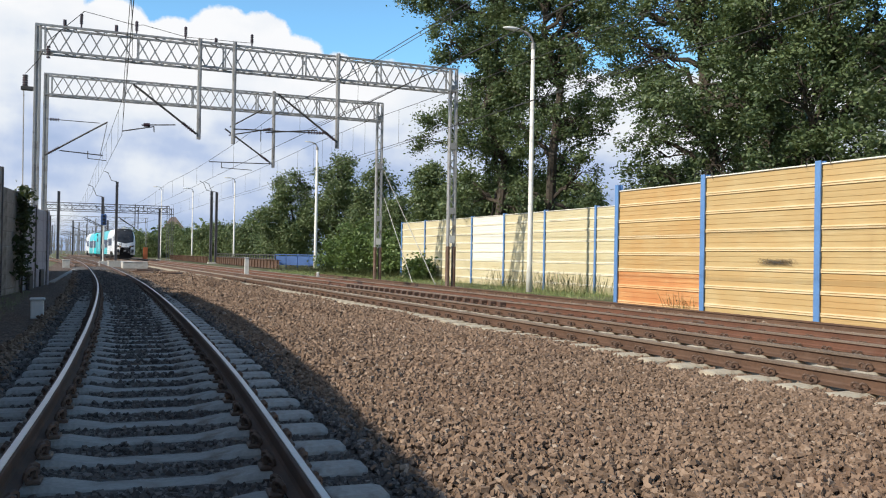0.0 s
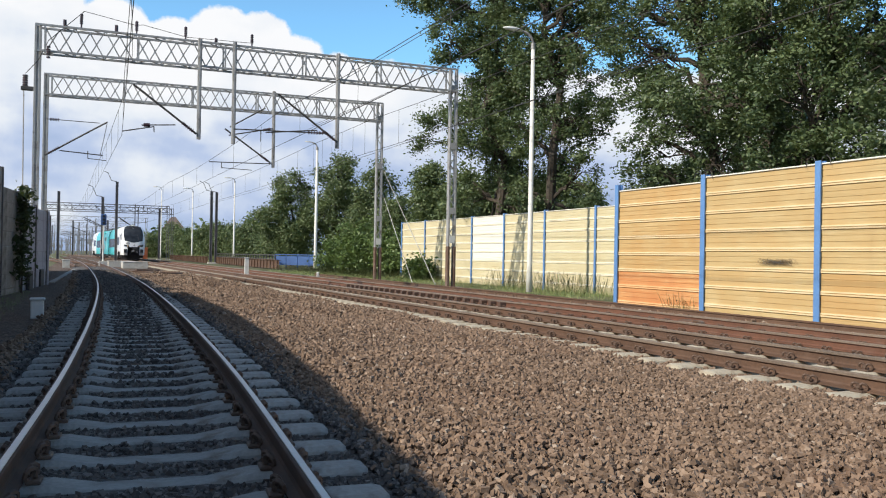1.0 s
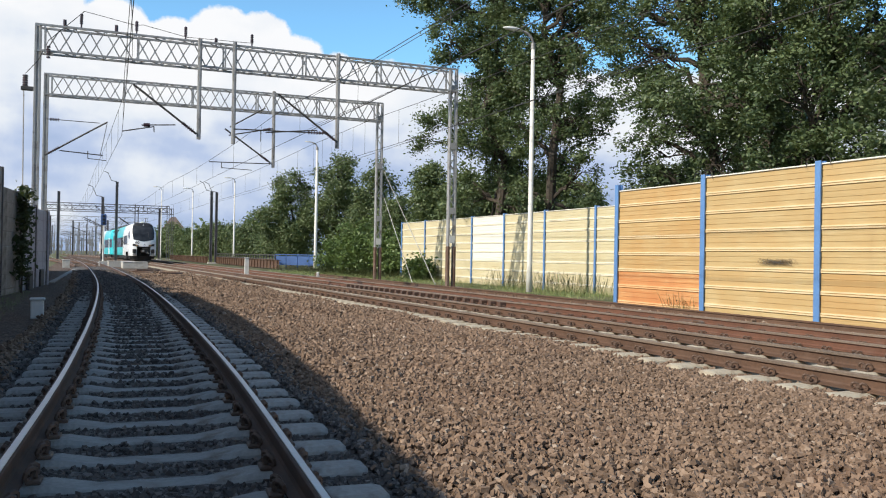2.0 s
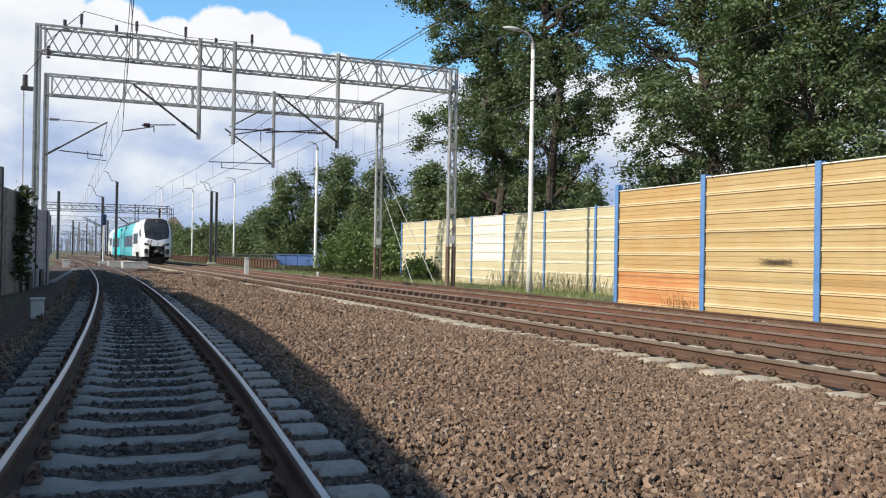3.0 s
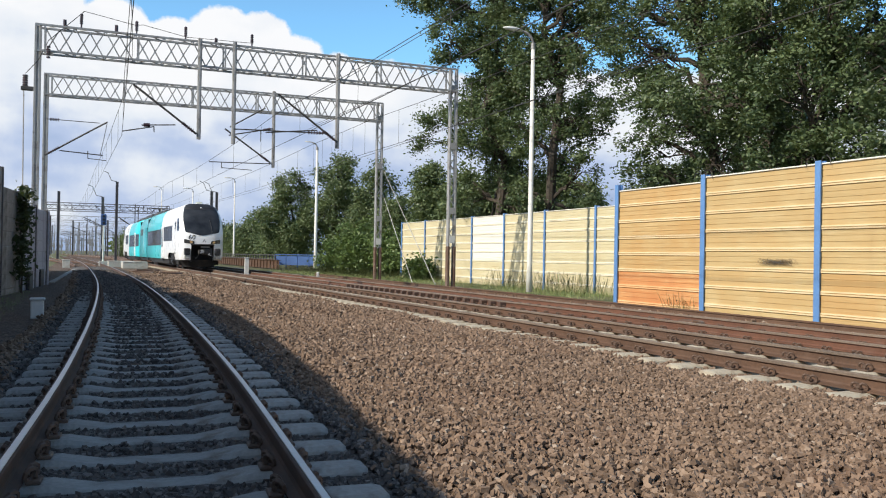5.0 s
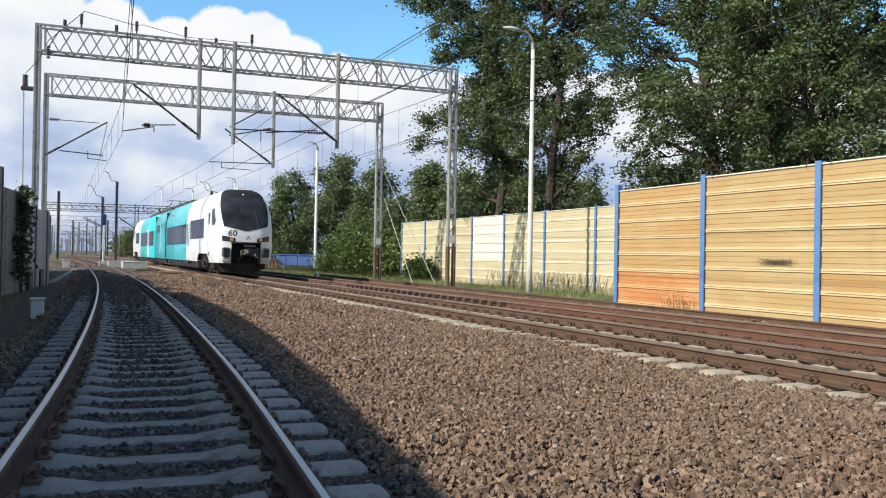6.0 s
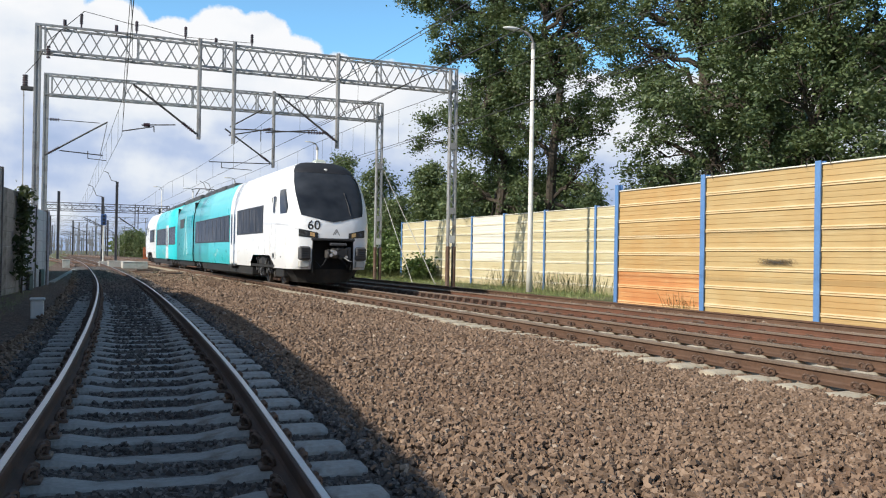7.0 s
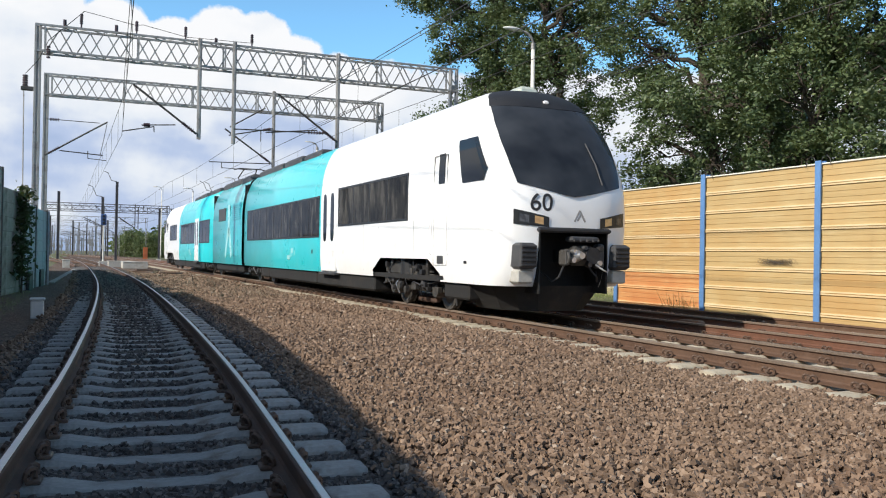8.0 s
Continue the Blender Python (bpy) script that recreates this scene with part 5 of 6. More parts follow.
def build_module():
    mod = thing("power_module", "short turquoise power module with louvres and a pale emblem", "train car", group="train cars")
    part("shell", saloon_shell(0.0, MODULE), TEAL, mod, "turquoise painted side", smooth=True)
    part("end_wall", Mesh().box(-1.3, 1.3, -0.03, 0.01, 0.65, 4.0), UNDERSIDE, mod)
    part("skirt", Mesh().box(-1.25, 1.25, 0.3, MODULE - 0.3, 0.3, 0.64, cut=0.05), UNDERSIDE, mod)
    for end in (-0.45, MODULE):
        g = Mesh()
        for k in range(6):
            w = 1.25 if k % 2 else 1.2
            g.box(-w, w, end + k * 0.075, end + k * 0.075 + 0.07, 0.8, 3.75, cut=0.02)
        part("gangway", g, FRAME_BLACK, mod, "black concertina gangway")
    x = half_width(1.8)
    for s in (-1, 1):
        gr = part("louvre", Mesh().box(*sorted((s * (x - 0.02), s * (x + 0.004))), 0.35, 2.3, 2.55, 3.3), TEAL, mod)
        for k in range(8):
            part("blade", Mesh().box(*sorted((s * (x - 0.01), s * (x + 0.03))), 0.4, 2.25, 2.6 + k * 0.085, 2.64 + k * 0.085), TEAL, gr)
        part("grille", Mesh().box(*sorted((s * (x - 0.02), s * (x + 0.012))), 4.0, 5.9, 2.62, 3.2, cut=0.01), BUFFER_GREY, mod, "dark grille")
        em = Mesh()
        for a, b, w in (((2.4, 0.95), (3.05, 2.3), 0.36), ((3.9, 0.95), (3.2, 2.3), 0.36), ((3.12, 1.9), (3.12, 3.3), 0.46)):
            em.bar((s * (x + 0.004), *a), (s * (x + 0.004), *b), 0.012, w, (0, 1, 0))
        part("emblem", em, PALE_TURQUOISE, mod, "pale pointed emblem")
        for k in range(4):
            part("hatch", Mesh().box(*sorted((s * (x - 0.01), s * (x + 0.006))), 0.4 + k * 0.5, 0.8 + k * 0.5, 1.0, 2.3, cut=0.01), TEAL, mod)
    for a, b in ((0.3, 2.4), (2.7, 4.8), (5.1, 7.2)):
        part("roof_unit", Mesh().box(-1.0, 1.0, a, b, 4.1, 4.52, cut=0.12), BUFFER_GREY, mod, "dark grey roof equipment")
    pan = part("pantograph", Mesh().tube([(-0.5, 5.4, 4.5), (-0.4, 6.6, 4.85), (-0.3, 5.6, 5.2)], 0.03, 6).tube([(0.5, 5.4, 4.5), (0.4, 6.6, 4.85), (0.3, 5.6, 5.2)], 0.03, 6), DARK_STEEL, mod, "pantograph")
    part("collector", Mesh().tube([(-0.8, 5.6, 5.16), (-0.5, 5.6, 5.23), (0.5, 5.6, 5.23), (0.8, 5.6, 5.16)], 0.03, 6), DARK_STEEL, pan)
    return mod


module = build_module()


# ---- trees and plants ----
def leaf_cloud(centres, per, spread, size, rng, squash=0.85):
    """Small folded leaves scattered round the clump centres: arrays of corners and faces."""
    c = np.repeat(np.asarray(centres, float), per, axis=0)
    n = len(c)
    p = c + rng.normal(0, 1, (n, 3)) * np.array([spread, spread, spread * squash]) * rng.uniform(0.5, 1.3, n)[:, None]
    a = rng.normal(0, 1, (n, 3))
    a[:, 2] *= 0.6
    a /= np.linalg.norm(a, axis=1)[:, None]
    b = np.cross(a, rng.normal(0, 1, (n, 3)))
    b /= np.linalg.norm(b, axis=1)[:, None]
    s = size * rng.uniform(0.6, 1.35, n)[:, None]
    drop = np.array([0, 0, -0.25]) * s
    v = np.stack([p - a * s, p + b * s * 0.5 + drop * 0.2, p + a * s + drop, p - b * s * 0.5 + drop * 0.2], axis=1).reshape(-1, 3)
    f = np.arange(n * 4).reshape(-1, 4)
    return v, f


def limb(m, a, b, r0, r1, rng, bend=0.12, seg=7):
    a, b = Vector(a), Vector(b)
    long = (b - a).length
    pts = []
    for t in np.linspace(0, 1, 6):
        j = Vector(rng.normal(0, 1, 3)) * (bend * long * 0.25 * math.sin(math.pi * t))
        pts.append(a.lerp(b, t) + j)
    m.tube(pts, r0, seg, r1)
    return pts


def build_tree(x, y, high, lobes, label, seed, leaf_mat, clumps=200, per=60, spread=0.5, size=0.17, trunk=0.3, base=-0.4, lean=(0, 0), low=0.28):
    """lobes: (dx, dy, z, radius across, radius up) of the crown's parts."""
    rng = np.random.default_rng(seed)
    tree = thing("tree", label, "tree", at=pose(x, y, base))
    wood = Mesh()
    top = Vector((lean[0], lean[1], high * 0.82))
    stem = limb(wood, (0, 0, 0), top, trunk, trunk * 0.22, rng, 0.12, 9)
    wood.tube([(0, 0, -0.1), (0, 0, 0.5)], trunk * 1.5, 9, trunk)
    centres = []
    weight = np.array([l[3] ** 2 * l[4] for l in lobes], float) ** 0.75
    weight /= weight.sum()
    for (dx, dy, z, r, h), w in zip(lobes, weight):
        n = max(6, int(clumps * w))
        d = rng.normal(0, 1, (n, 3))
        d /= np.linalg.norm(d, axis=1)[:, None]
        rad = rng.uniform(0.35, 1.05, n)[:, None] ** 0.6
        pts = np.array([dx, dy, z]) + d * rad * np.array([r, r, h])
        centres.append(pts)
        t = min(max((z - h) / (high * 0.82), low), 0.9)
        root = stem[min(int(t * 5), 4)].lerp(stem[min(int(t * 5) + 1, 5)], t * 5 - int(t * 5))
        fork = limb(wood, root, (dx * 0.8, dy * 0.8, z), trunk * 0.42, trunk * 0.14, rng, 0.25)
        for k in range(min(14, n)):
            q = pts[k]
            limb(wood, fork[2 + k % 4], tuple(q), trunk * 0.13, 0.012, rng, 0.3, 5)
    part("trunk", wood, BARK, tree, "grey-brown trunk and limbs")
    v, f = leaf_cloud(np.concatenate(centres), per, spread, size, rng)
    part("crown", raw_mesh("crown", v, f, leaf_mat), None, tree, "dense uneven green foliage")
    return tree


def lobes_for(seed, high, wide, n, low, flat=0.95):
    """An uneven crown of n lobes between low and high."""
    rng = np.random.default_rng(seed)
    out = []
    for i in range(n):
        t = (i + 0.5) / n
        z = low + (high - low) * t
        w = wide * (0.55 + 0.6 * math.sin(math.pi * min(1.0, 0.18 + t * 0.85)))
        a = i * 2.4 + rng.uniform(-0.5, 0.5)
        k = rng.uniform(0.25, 0.62) * w
        out.append((k * math.cos(a), k * math.sin(a), z, rng.uniform(0.3, 0.52) * w, rng.uniform(0.32, 0.54) * w * flat))
    return out


def at_bearing(deg, dist):
    return dist * math.sin(radians(deg)), dist * math.cos(radians(deg))


OAK = "tall oak with dense dark green leaves behind the timber barrier"
BIG_TREES = [
    # bearing, distance, height, half width, lobes, lowest crown, seed
    (26.6, 49, 20, 3.5, 14, 3.4, 11), (29.9, 46, 21, 3.1, 15, 3.0, 12), (39.3, 41, 20, 4.2, 15, 4.0, 13),
    (43.6, 38, 20, 4.2, 14, 3.2, 14), (46.8, 36, 19, 4.4, 13, 2.8, 15), (51.0, 34, 19, 4.6, 13, 2.8, 16), (32.0, 62, 6.5, 3.2, 6, 2.0, 17), (38.5, 58, 9.0, 3.6, 8, 2.0, 18), (45.0, 52, 19, 5.5, 12, 3.0, 19)]
# boughs reaching sideways: metres to the right, height, radius
REACH = {12: [(2.2, 12.4, 1.5), (3.2, 14.2, 1.8), (2.4, 16.0, 1.9), (3.4, 18.0, 1.8), (1.2, 15.0, 2.0), (-1.5, 16.5, 2.0), (0.8, 9.0, 1.7), (-1.0, 12.0, 1.8)], 13: [(-2.2, 5.6, 1.2), (-2.5, 7.3, 1.15), (-2.0, 9.2, 1.2), (-1.0, 13.4, 1.5), (0.3, 12.0, 1.5), (0.8, 14.5, 1.6), (-3.4, 11.6, 1.2), (-2.8, 11.0, 1.5), (-3.6, 13.2, 1.7), (-2.8, 15.5, 1.9), (-3.8, 17.4, 1.7), (-1.5, 8.5, 1.5)], 11: [(-3.2, 13.5, 1.2), (-3.6, 16, 1.4)]}
for deg, dist, high, wide, n, low, seed in BIG_TREES:
    x, y = at_bearing(deg, dist)
    more = []
    for side, z, r in REACH.get(seed, ()):
        more.append((side * math.cos(radians(deg)), -side * math.sin(radians(deg)), z, r, r * 0.95))
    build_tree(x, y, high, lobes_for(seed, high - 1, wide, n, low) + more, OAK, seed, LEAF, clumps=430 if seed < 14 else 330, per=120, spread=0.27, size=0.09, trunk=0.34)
# boughs that reach out over the tracks
x, y = at_bearing(26.3, 51)
build_tree(x, y, 17.5, [(-3.6, 1.5, 9.5, 1.15, 0.55), (-4.3, 1.8, 8.3, 0.6, 0.55), (-2.6, 1.0, 10.1, 0.8, 0.5), (-2.6, 1.0, 16.0, 1.3, 0.8), (-4.3, 1.6, 16.4, 1.3, 0.5), (-0.3, 0, 11, 1.6, 2.0), (-0.3, 0, 14, 1.6, 1.8)],
           "slender oak whose boughs reach towards the tracks", 31, LEAF, clumps=130, per=100, spread=0.3, size=0.09, trunk=0.2)

MID = "broad-leaved tree beyond the far track"
for deg, dist, high, wide, n, low, seed in ((22.2, 77, 10.3, 3.0, 8, 1.5, 41), (24.6, 70, 9.0, 3.0, 8, 1.5, 42), (27.5, 72, 9.5, 3.5, 8, 1.5, 46), (12.9, 108, 12.0, 3.9, 11, 1.6, 43), (15.9, 106, 14.4, 4.1, 12, 1.6, 44), (18.4, 102, 13.0, 3.8, 11, 1.2, 45), (20.0, 96, 8.5, 3.0, 8, 1.0, 47), (30.5, 75, 9.5, 4.0, 8, 1.5, 48)):
    x, y = at_bearing(deg, dist)
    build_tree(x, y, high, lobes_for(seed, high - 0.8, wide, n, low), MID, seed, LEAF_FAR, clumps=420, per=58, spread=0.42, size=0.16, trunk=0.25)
for deg, dist, high, wide, seed in ((17.2, 66, 4.3, 1.9, 51), (18.9, 64, 3.4, 1.6, 52), (15.8, 72, 3.0, 1.5, 53), (20.3, 62, 3.0, 1.3, 55), (21.4, 54, 1.2, 0.5, 56)):
    x, y = at_bearing(deg, dist)
    build_tree(x, y, high, lobes_for(seed, high - 0.3, wide, 6, 0.5), "leafy green bush beside the tracks", seed, LEAF_BUSH, clumps=110, per=42, spread=0.34, size=0.13, trunk=0.07)
rng_far = np.random.default_rng(7)
for i in range(22):
    deg = 2.9 + i * 0.42 + rng_far.uniform(-0.1, 0.1)
    dist = 250 - i * 4 + rng_far.uniform(-12, 12)
    x, y = at_bearing(deg, dist)
    high = (6.0 if i < 6 else 7.0) + rng_far.uniform(-1.5, 1.8) + (3.5 if i in (6, 7) else 0)
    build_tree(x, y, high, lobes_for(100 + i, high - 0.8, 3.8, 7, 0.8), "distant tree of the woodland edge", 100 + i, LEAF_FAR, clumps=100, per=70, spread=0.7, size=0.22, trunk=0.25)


def blades(name, label, spots, high, rng, mat=GRASS):
    """Grass as one thing: bent blades at the given feet."""
    p = np.asarray(spots, float)
    n = len(p)
    a = rng.uniform(0, 2 * math.pi, n)
    side = np.stack([np.cos(a), np.sin(a), np.zeros(n)], 1)
    h = high * (rng.uniform(0.15, 1.0, n) ** 1.5 * 1.3)[:, None]
    lean = np.stack([rng.normal(0, 0.3, n), rng.normal(0, 0.3, n), np.ones(n)], 1) * h
    w = side * 0.0042 * (1 + h)
    v = np.stack([p - w, p + w, p + lean * 0.6 + w * 0.7, p + lean + side * h * 0.03], 1).reshape(-1, 3)
    f = np.arange(n * 4).reshape(-1, 4)
    tagged(new(name, raw_mesh(name, v, f, mat)), label, "grass", kind="stuff")


def build_grass():
    rng = np.random.default_rng(21)

    def strip(x0, x1, y0, y1, n, z):
        return np.stack([rng.uniform(x0, x1, n), rng.uniform(y0, y1, n), np.full(n, z)], 1)

    def tufts(x0, x1, y0, y1, n, z):
        p = strip(x0, x1, y0, y1, n, z)
        thin = 0.5 + 0.5 * np.sin(p[:, 1] * 1.3) * np.sin(p[:, 1] * 0.47 + 1.0)
        return p[rng.random(n) < 0.35 + 0.65 * thin]
    blades("grass_verge", "tall green and straw-coloured grass along the barrier", tufts(17.0, 20.6, 27, 57, 9000, -0.4), 0.36, rng)
    blades("tall_grass", "tall wispy light green grass at the foot of the pale barrier", tufts(18.0, 20.5, 29.5, 38.5, 1800, -0.4), 0.9, rng)
    blades("grass_slope", "rough grass beyond the far track", strip(14.9, 23, 47, 74, 14000, -0.4), 0.6, rng)
    blades("grass_field", "sunlit dry grass before the distant trees", strip(19.5, 34, 118, 200, 9000, -0.4), 1.1, rng)
    blades("grass_left", "sparse weeds in the shade of the wall", np.concatenate([strip(-2.6, -1.3, 6, 31, 5200, -0.33)]), 0.22, rng)
    blades("grass_foot", "few yellow weeds at the barrier's foot", strip(15.2, 15.42, 18.9, 20.0, 140, -0.4), 0.6, rng)


build_grass()


def build_ivy():
    rng = np.random.default_rng(5)
    ivy = thing("ivy", "dark climbing plant hanging on the shaded wall", "plant")
    y = 30.6
    n = 50
    yy = rng.normal(y - 0.2, 0.3, n)
    zz = rng.uniform(0.2, 3.0, n)
    c = np.stack([np.array([-1.55 + (v - 31) * 0.02 for v in yy]), yy + (zz - 2) * 0.3, zz], 1)
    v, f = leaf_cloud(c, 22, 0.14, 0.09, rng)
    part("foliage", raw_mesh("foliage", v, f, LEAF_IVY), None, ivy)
    part("stem", Mesh().tube([(-1.58, y - 0.5, -0.4), (-1.56, y, 1.5), (-1.54, y + 0.4, 2.8)], 0.03, 6), BARK, ivy)


build_ivy()


# ---- small things along the line ----
def build_box(name, x, y, w, d, h, mat, label, category, base=-0.26, lid=True):
    b = thing(name, label, category, at=pose(x, y, base))
    part("body", Mesh().box(-w / 2, w / 2, -d / 2, d / 2, 0, h, cut=0.03), mat, b)
    if lid:
        part("lid", Mesh().box(-w / 2 - 0.02, w / 2 + 0.02, -d / 2 - 0.02, d / 2 + 0.02, h, h + 0.05, cut=0.015), mat, b)
    return b


build_box("junction_box", -0.7, 19.0, 0.24, 0.24, 0.38, WHITE_BOX, "small white trackside junction box in the shade", "junction box")
build_box("marker_post", 10.3, 57.5, 0.28, 0.14, 1.05, WHITE_BOX, "white concrete marker post between tracks", "marker post")
build_box("marker_peg", 12.6, 48, 0.14, 0.1, 0.4, WHITE_BOX, "short white marker peg", "marker post", lid=False)
build_box("relay_cabinet", 21.0, 70, 0.5, 0.4, 1.15, CONCRETE, "pale relay cabinet in the grass", "cabinet")
build_box("concrete_block", 3.5, 80, 2.0, 3.0, 0.48, CONCRETE, "pale concrete bridge abutment block", "concrete block")
build_box("concrete_block", 4.3, 74, 1.9, 2.6, 0.5, CONCRETE, "pale concrete bridge abutment block", "concrete block")
build_box("concrete_block", -0.75, 74, 0.55, 0.9, 0.6, CONCRETE, "small grey concrete block", "concrete block")
build_box("rail_chair", 12.1, 15.0, 0.35, 0.5, 0.16, RUST_LEG, "rusty orange rail fitting between rails", "rail fitting", base=-0.3, lid=False)
build_box("orange_board", 11.6, 168, 0.8, 0.3, 2.1, ORANGE, "orange board beside the tracks", "board")


def build_girder(x, y0, y1, z0, z1, label):
    g = thing("bridge_girder", label, "bridge", at=pose(x, 0, 0))
    part("web", Mesh().box(-0.03, 0.03, y0, y1, z0, z1).box(-0.16, 0.16, y0, y1, z1, z1 + 0.05), RUST, g)
    y = y0 + 0.4
    rib = Mesh().box(-0.14, -0.03, -0.03, 0.03, z0, z1).mesh("rib", RUST)
    while y < y1:
        part("rib", rib, None, g, at=pose(0, y, 0))
        y += 1.6


build_girder(16.4, 121, 172, -0.3, 0.55, "low rusty plate girder of a bridge")
build_girder(17.3, 80, 119, -0.3, 0.5, "low rusty plate girder of a bridge")


def build_rail_fence(x0, y0, x1, y1, high, mat, label):
    f = thing("railing", label, "railing")
    a, b = Vector((x0, y0, -0.3)), Vector((x1, y1, -0.3))
    n = int((b - a).length / 1.5)
    for i in range(n + 1):
        p = a.lerp(b, i / n)
        part("post", Mesh().box(p.x - 0.05, p.x + 0.05, p.y - 0.05, p.y + 0.05, -0.3, high), mat, f)
    for z in (high, high * 0.6, high * 0.25):
        part("rail_bar", Mesh().bar(a + Vector((0, 0, z + 0.3)), b + Vector((0, 0, z + 0.3)), 0.06, 0.09), mat, f)
    if mat is BLUE_DARK:
        part("sheet", Mesh().bar(a + Vector((0, 0, 0.55 + high * 0.2)), b + Vector((0, 0, 0.55 + high * 0.2)), 0.03, high * 0.85), mat, f)


build_rail_fence(17.8, 84, 18.2, 125, 1.0, DARK_STEEL, "dark bridge railing beyond the far track")
build_rail_fence(18.6, 88, 25.5, 78, 1.05, BLUE_DARK, "blue painted sheet fence beyond the tracks")


def build_house():
    h = thing("house", "pale house with a dark pitched roof among distant trees", "house", at=pose(25.6, 262, -0.3))
    part("wall", Mesh().box(-2.2, 2.2, -3, 3, 0, 8.6), HOUSE_WALL, h)
    rf = Mesh()
    rf.v = [(-2.6, -3.5, 8.5), (2.6, -3.5, 8.5), (2.6, 3.5, 8.5), (-2.6, 3.5, 8.5), (-0.6, 0, 11.6), (0.6, 0, 11.6)]
    rf.f = [(0, 1, 5, 4), (1, 2, 5), (2, 3, 4, 5), (3, 0, 4), (3, 2, 1, 0)]
    part("roof", rf, HOUSE_ROOF, h)
    for x in (-1.1, 1.1):
        part("window", Mesh().box(x - 0.4, x + 0.4, -3.05, -2.95, 6.6, 7.8), DARK_GLASS, h)


build_house()


def build_check_rail():
    c = thing("check_rail", "short rusty check rail with its chairs inside the far track", "rail")
    path = line_of(FAR_X, 22, 37, 1.0, -0.62, -0.12)
    part("rail_section", Mesh().sweep(RAIL, path), RUST, c)
    chair = Mesh().box(-0.08, 0.16, -0.09, 0.09, -0.17, -0.03, cut=0.02).mesh("chair", DARK_RUST)
    y = 22.2
    while y < 36.8:
        part("chair", chair, None, c, at=pose(FAR_X(y) - 0.88, y, -0.12))
        y += 0.6


build_check_rail()


def build_trough():
    """A concrete cable trough with lids, from the wall's end to the curved track."""
    t = thing("cable_trough", "pale concrete cable trough with lids by the curved track", "cable trough")
    a, b = Vector((-0.95, 39.5, -0.2)), Vector((-0.15, 66.0, -0.2))
    d = (b - a).normalized()
    turn = -math.degrees(math.atan2(d.x, d.y))
    lid = Mesh().box(-0.12, 0.12, 0.0, 0.98, -0.1, 0.0, cut=0.015).mesh("lid", SLEEPER)
    for i in range(26):
        part("lid", lid, None, t, at=Matrix.Translation(a + d * i) @ pose(0, 0, random.uniform(-0.01, 0.01), 0, 0, turn + random.uniform(-1, 1)))


build_trough()


def build_crossing():
    """Old timber baulks that lie across the bed between curved and main track."""
    for x, y, l, r in ((4.3, 60, 1.6, 20), (5.0, 52, 1.3, 8), (3.7, 55, 1.2, -15)):
        c = thing("timber_baulk", "old brown timber baulk lying on the ballast", "timber", at=pose(x, y, -0.24, 0, 0, r))
        part("beam", Mesh().box(-l / 2, l / 2, -0.13, 0.13, 0, 0.2, cut=0.02), RUST_LEG, c)
        part("end_plate", Mesh().box(-l / 2 - 0.01, -l / 2, -0.1, 0.1, 0.03, 0.17), DARK_RUST, c)


build_crossing()


def build_far_woods():
    """The wooded horizon and the station yard's clutter, far beyond the masts."""
    rng = np.random.default_rng(77)
    az = np.concatenate([rng.uniform(2.2, 14, 260), rng.uniform(20, 60, 300)])
    dist = rng.uniform(520, 640, len(az))
    c = np.stack([dist * np.sin(np.radians(az)), dist * np.cos(np.radians(az)), np.abs(rng.normal(0, 5.5, len(az)))], 1)
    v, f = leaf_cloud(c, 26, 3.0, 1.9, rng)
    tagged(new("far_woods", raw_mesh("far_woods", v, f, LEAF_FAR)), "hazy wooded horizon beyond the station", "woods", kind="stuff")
    m = Mesh()
    for k in range(95):
        x, y = rng.uniform(-13, 14), rng.uniform(240, 520)
        x -= (y - 200) * 0.035
        h = rng.uniform(4, 11)
        m.box(x - 0.13, x + 0.13, y - 0.14, y + 0.14, -0.3, h)
        if k % 3 == 0:
            m.box(x - rng.uniform(0.5, 2.6), x + rng.uniform(0.5, 2.6), y - 0.1, y + 0.1, h - 1.2, h - 1.02)
        if k % 4 == 1:
            m.box(x - 0.35, x + 0.35, y - 0.3, y + 0.1, h * 0.45, h * 0.45 + 1.1)
    # pale GALV paints the haze over these far poles
    tagged(new("yard_poles", m.mesh("yard_poles", GALV)), "many thin grey poles in the distant station yard", "poles", kind="stuff")


build_far_woods()

def build_stays():
    """Guy wires that anchor the gantry behind the far barrier."""
    s = thing("guy_wires", "pale guy wires anchoring the gantry", "wire")
    part("stay", Mesh().tube([(16.2, 48.0, 6.5), (16.7, 40.5, -0.3)], 0.02, 5), GALV, s)
    part("stay", Mesh().tube([(16.2, 48.0, 5.2), (16.6, 43.5, -0.3)], 0.02, 5), GALV, s)


build_stays()


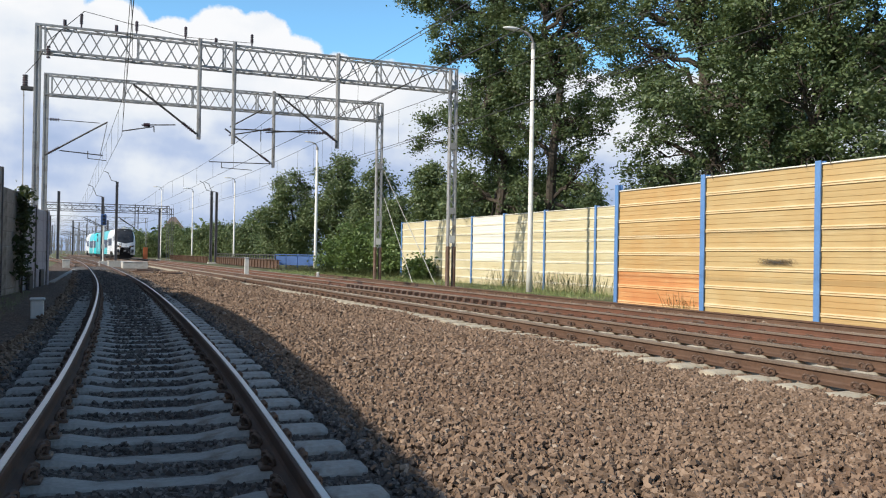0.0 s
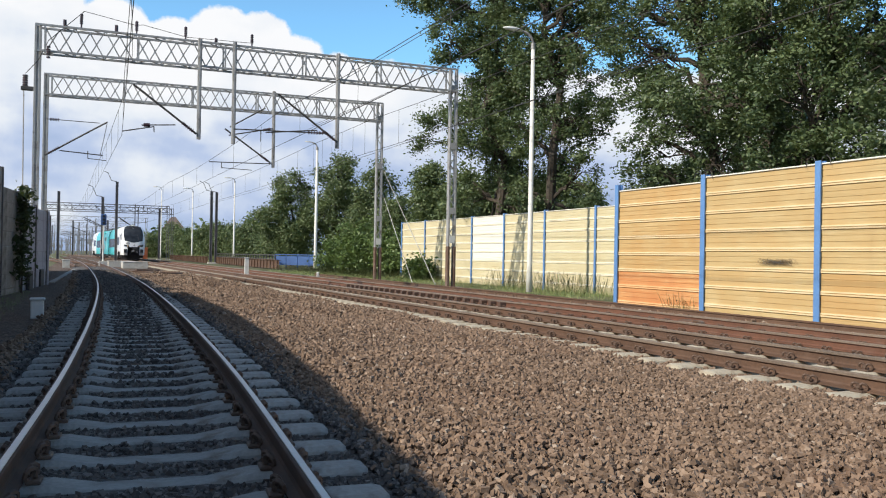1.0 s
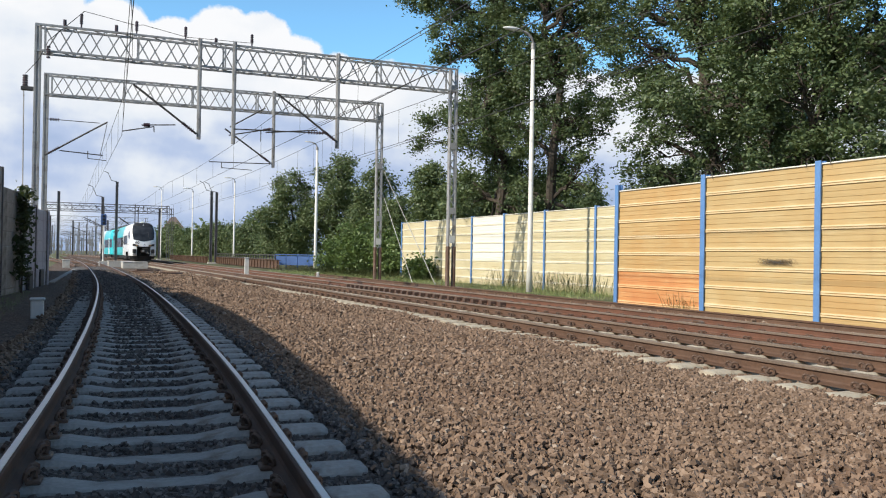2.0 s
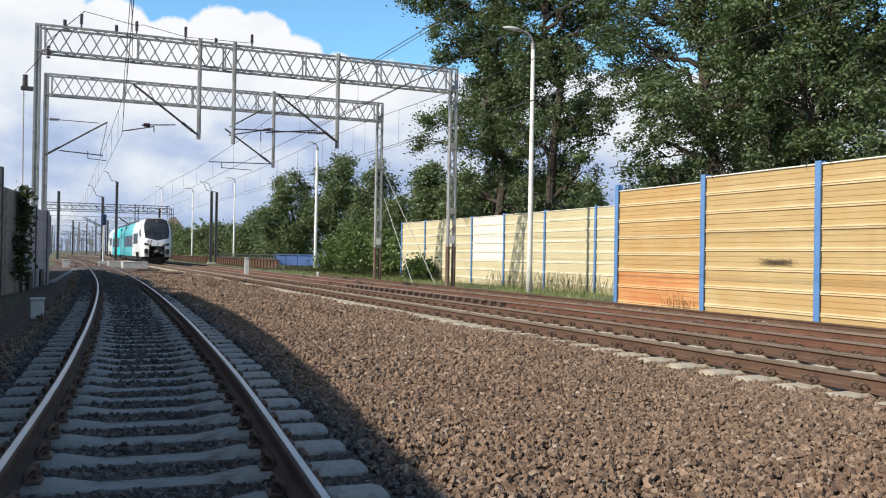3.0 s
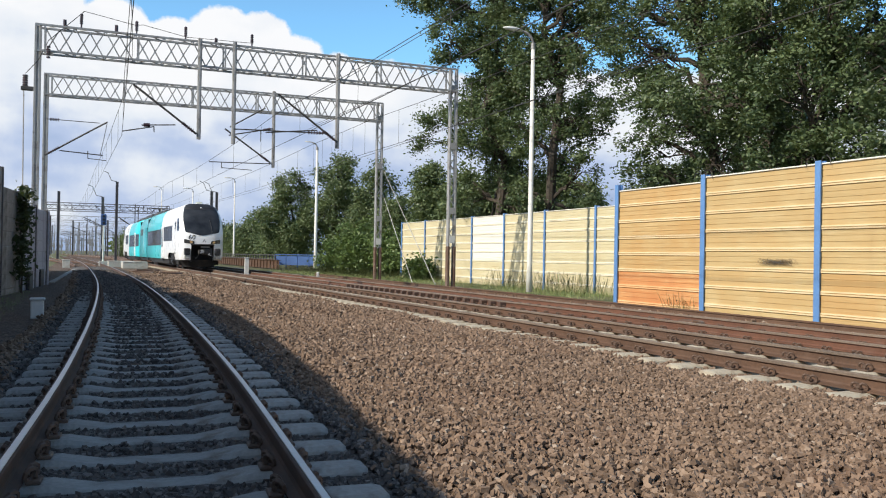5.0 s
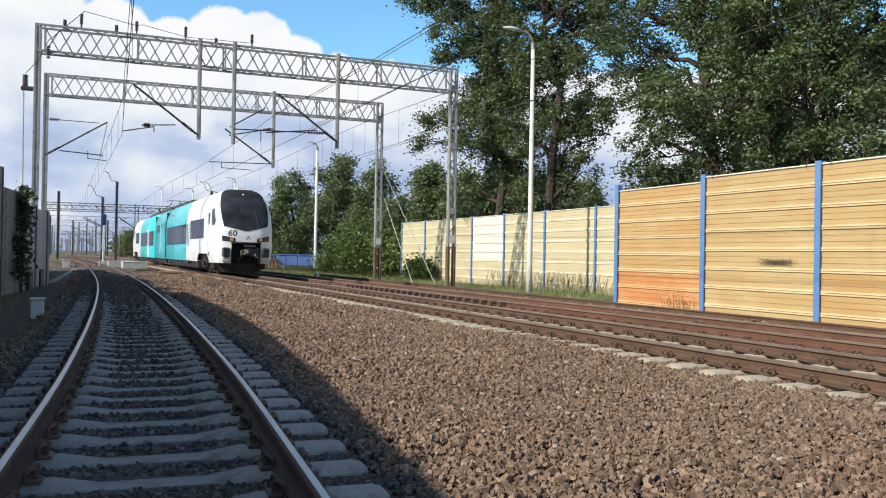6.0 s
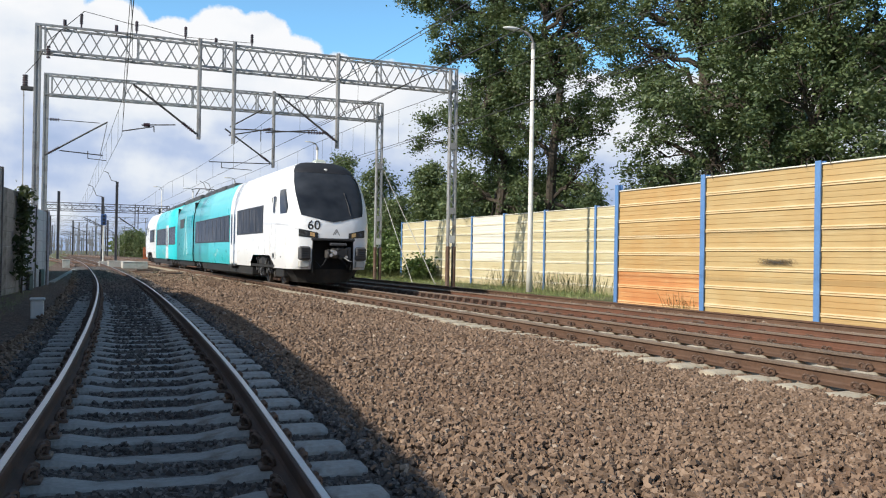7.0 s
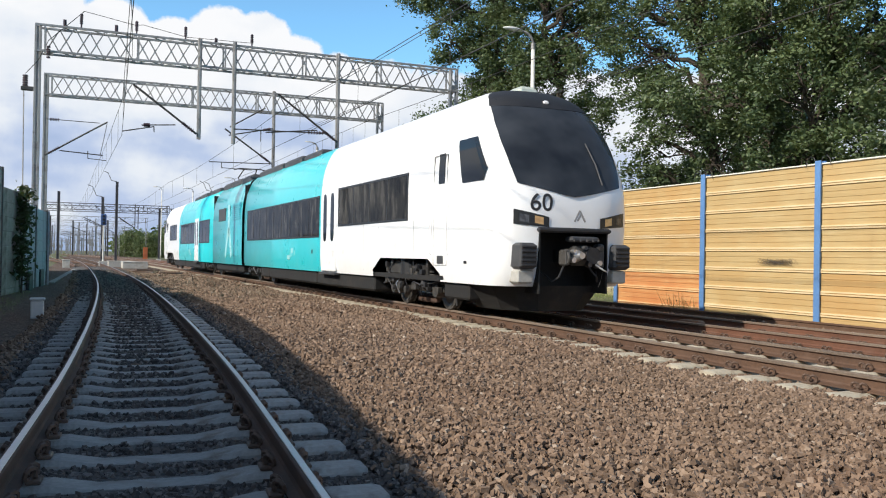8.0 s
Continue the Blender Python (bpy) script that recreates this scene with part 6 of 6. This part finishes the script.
# ---- loose ballast, the nearest stones as real stones ----
def build_ballast():
    rng = np.random.default_rng(3)
    # a broken block with eight corners
    base = np.array([(x, y, z) for z in (-0.62, 0.62) for x, y in ((-0.85, -0.75), (0.85, -0.75), (0.85, 0.75), (-0.85, 0.75))], float)
    face = np.array([(0, 2, 1), (0, 3, 2), (4, 5, 6), (4, 6, 7), (0, 1, 5), (0, 5, 4), (1, 2, 6), (1, 6, 5), (2, 3, 7), (2, 7, 6), (3, 0, 4), (3, 4, 7)])
    groups, dark = [], []
    for x0, x1, y0, y1, per, size in ((-2.6, 7.4, 2.2, 9, 1000, 0.0178), (-2.6, 7.4, 9, 18, 460, 0.0235), (-2.4, 7.2, 18, 34, 150, 0.03), (-0.6, 6.9, 34, 60, 55, 0.042), (13.0, 15.3, 6, 34, 30, 0.04)):
        n = int((x1 - x0) * (y1 - y0) * per)
        p = np.stack([rng.uniform(x0, x1, n), rng.uniform(y0, y1, n), np.zeros(n)], 1)
        ahead = p[:, 1] * 0.921 + p[:, 0] * 0.389
        across = p[:, 0] * 0.921 - p[:, 1] * 0.389
        p = p[np.abs(across) < ahead * 0.53 + 0.5]
        p = p[p[:, 0] > np.array([NEAR_X(v) for v in p[:, 1]]) - 1.62 - 0.15 * rng.random(len(p))]
        track = np.array([NEAR_X(v) for v in p[:, 1]])
        off = p[:, 0] - track
        # stones lie between the sleepers, not on their tops; fewer lie on the rails' feet
        keep = (np.abs(np.abs(off) - 0.7535) > 0.1)
        p, off = p[keep], off[keep]
        phase = np.abs(((p[:, 1] + off * 0.07 + 5.575) / 0.605 + 0.5) % 1.0 - 0.5) * 0.605
        on = (np.abs(off) < 1.3) & (phase < 0.155) & (rng.random(len(p)) > (p[:, 1] - 20) / 16)
        p = p[~on]
        off = off[~on]
        main = np.array([MAIN_X(v) for v in p[:, 1]])
        offm = np.abs(p[:, 0] - main)
        phase = np.abs(((p[:, 1] - 0.31) / 0.613 + 0.5) % 1.0 - 0.5) * 0.613
        p = p[(np.abs(offm - 0.7535) > 0.1) & ~((offm < 1.17) & ((phase < 0.17) | (p[:, 1] > 14)))]
        n = len(p)
        s = size * rng.uniform(0.7, 1.4, n)
        shape = base[None] * rng.uniform(0.7, 1.15, (n, 8, 1)) * rng.uniform(0.7, 1.3, (n, 1, 3)) + rng.normal(0, 0.14, (n, 8, 3))
        q = rng.normal(0, 1, (n, 4))
        q /= np.linalg.norm(q, axis=1)[:, None]
        w, x, y, z = q.T
        rot = np.stack([np.stack([1 - 2 * (y * y + z * z), 2 * (x * y - z * w), 2 * (x * z + y * w)], -1),
                        np.stack([2 * (x * y + z * w), 1 - 2 * (x * x + z * z), 2 * (y * z - x * w)], -1),
                        np.stack([2 * (x * z - y * w), 2 * (y * z + x * w), 1 - 2 * (x * x + y * y)], -1)], 1)
        v = np.einsum("nij,nkj->nki", rot, shape) * s[:, None, None]
        near = np.abs(p[:, 0] - np.array([NEAR_X(t) for t in p[:, 1]])) < 1.3
        lift = GROUND + s * 0.35 + rng.uniform(0, 0.035, n) + np.where(near, -0.015, 0.03 * np.sin(p[:, 0] * 1.7) * np.sin(p[:, 1] * 0.9) + 0.02) - np.where(p[:, 0] > 9, 0.14, np.where(p[:, 0] > 6.6, 0.02, 0.0)) + np.where(near, np.clip((p[:, 1] - 22) / 14, 0, 1) * 0.07, 0.0)
        v += np.stack([p[:, 0], p[:, 1], lift], 1)[:, None, :]
        darker = np.abs(p[:, 0] - np.array([NEAR_X(t) for t in p[:, 1]])) < 1.45 + rng.normal(0, 0.08, n)
        groups.append(v[~darker])
        dark.append(v[darker])
    for name, lots, mat, label in (("ballast_stones", groups, STONE, "loose brown crushed ballast stones between the tracks"),
                                   ("grimy_ballast", dark, STONE_DARK, "dark grey ballast stones packed between the sleepers")):
        v = np.concatenate(lots)
        f = (face[None] + (np.arange(len(v)) * 8)[:, None, None]).reshape(-1, 3)
        me = raw_mesh(name, v.reshape(-1, 3), f, mat)
        me.shade_flat()
        tagged(new(name, me), label, "ballast", kind="stuff")


build_ballast()


# ---- motion ----
NOSE_END, SPEED = 13.3, 15.1


def nose_at(t):
    return NOSE_END + SPEED * (8.0 - t) - 0.06 * (8.0 - t) ** 2


def on_track(y, back):
    """The point of the main track back metres behind y."""
    yy = y + back
    return Vector((MAIN_X(yy), yy, 0.0))


def car_pose(y, first, second, origin, reverse=False):
    """A pose for a car whose supports lie first and second metres behind y; origin: where its own zero lies behind y."""
    a, b = on_track(y, first), on_track(y, second)
    d = (b - a).normalized()
    o = a + d * (origin - first)
    turn = math.atan2(-d.x, d.y) + (math.pi if reverse else 0.0)
    return Matrix.Translation(o) @ Matrix.Rotation(turn, 4, "Z")


def motions():
    total = CAR * 2 + MODULE + 1.0
    times = [i * 0.25 for i in range(33)]
    walk(front_car, [(t, car_pose(nose_at(t), 4.85, 21.5, 0.0)) for t in times])
    walk(module, [(t, car_pose(nose_at(t), CAR + 0.5, CAR + 0.5 + MODULE, CAR + 0.5)) for t in times])
    walk(rear_car, [(t, car_pose(nose_at(t), total - 21.5, total - 4.85, total, True)) for t in times])
    fine = [i / 30 for i in range(241)]
    for w, s, at, car in WHEELS:
        way = -1 if car is front_car else 1
        base = Matrix.Translation(at)
        flip = Matrix.Rotation(0 if s > 0 else math.pi, 4, "Z")
        walk(w, [(t, base @ Matrix.Rotation(-way * (nose_at(0) - nose_at(t)) / 0.43, 4, "X") @ flip) for t in fine])


motions()
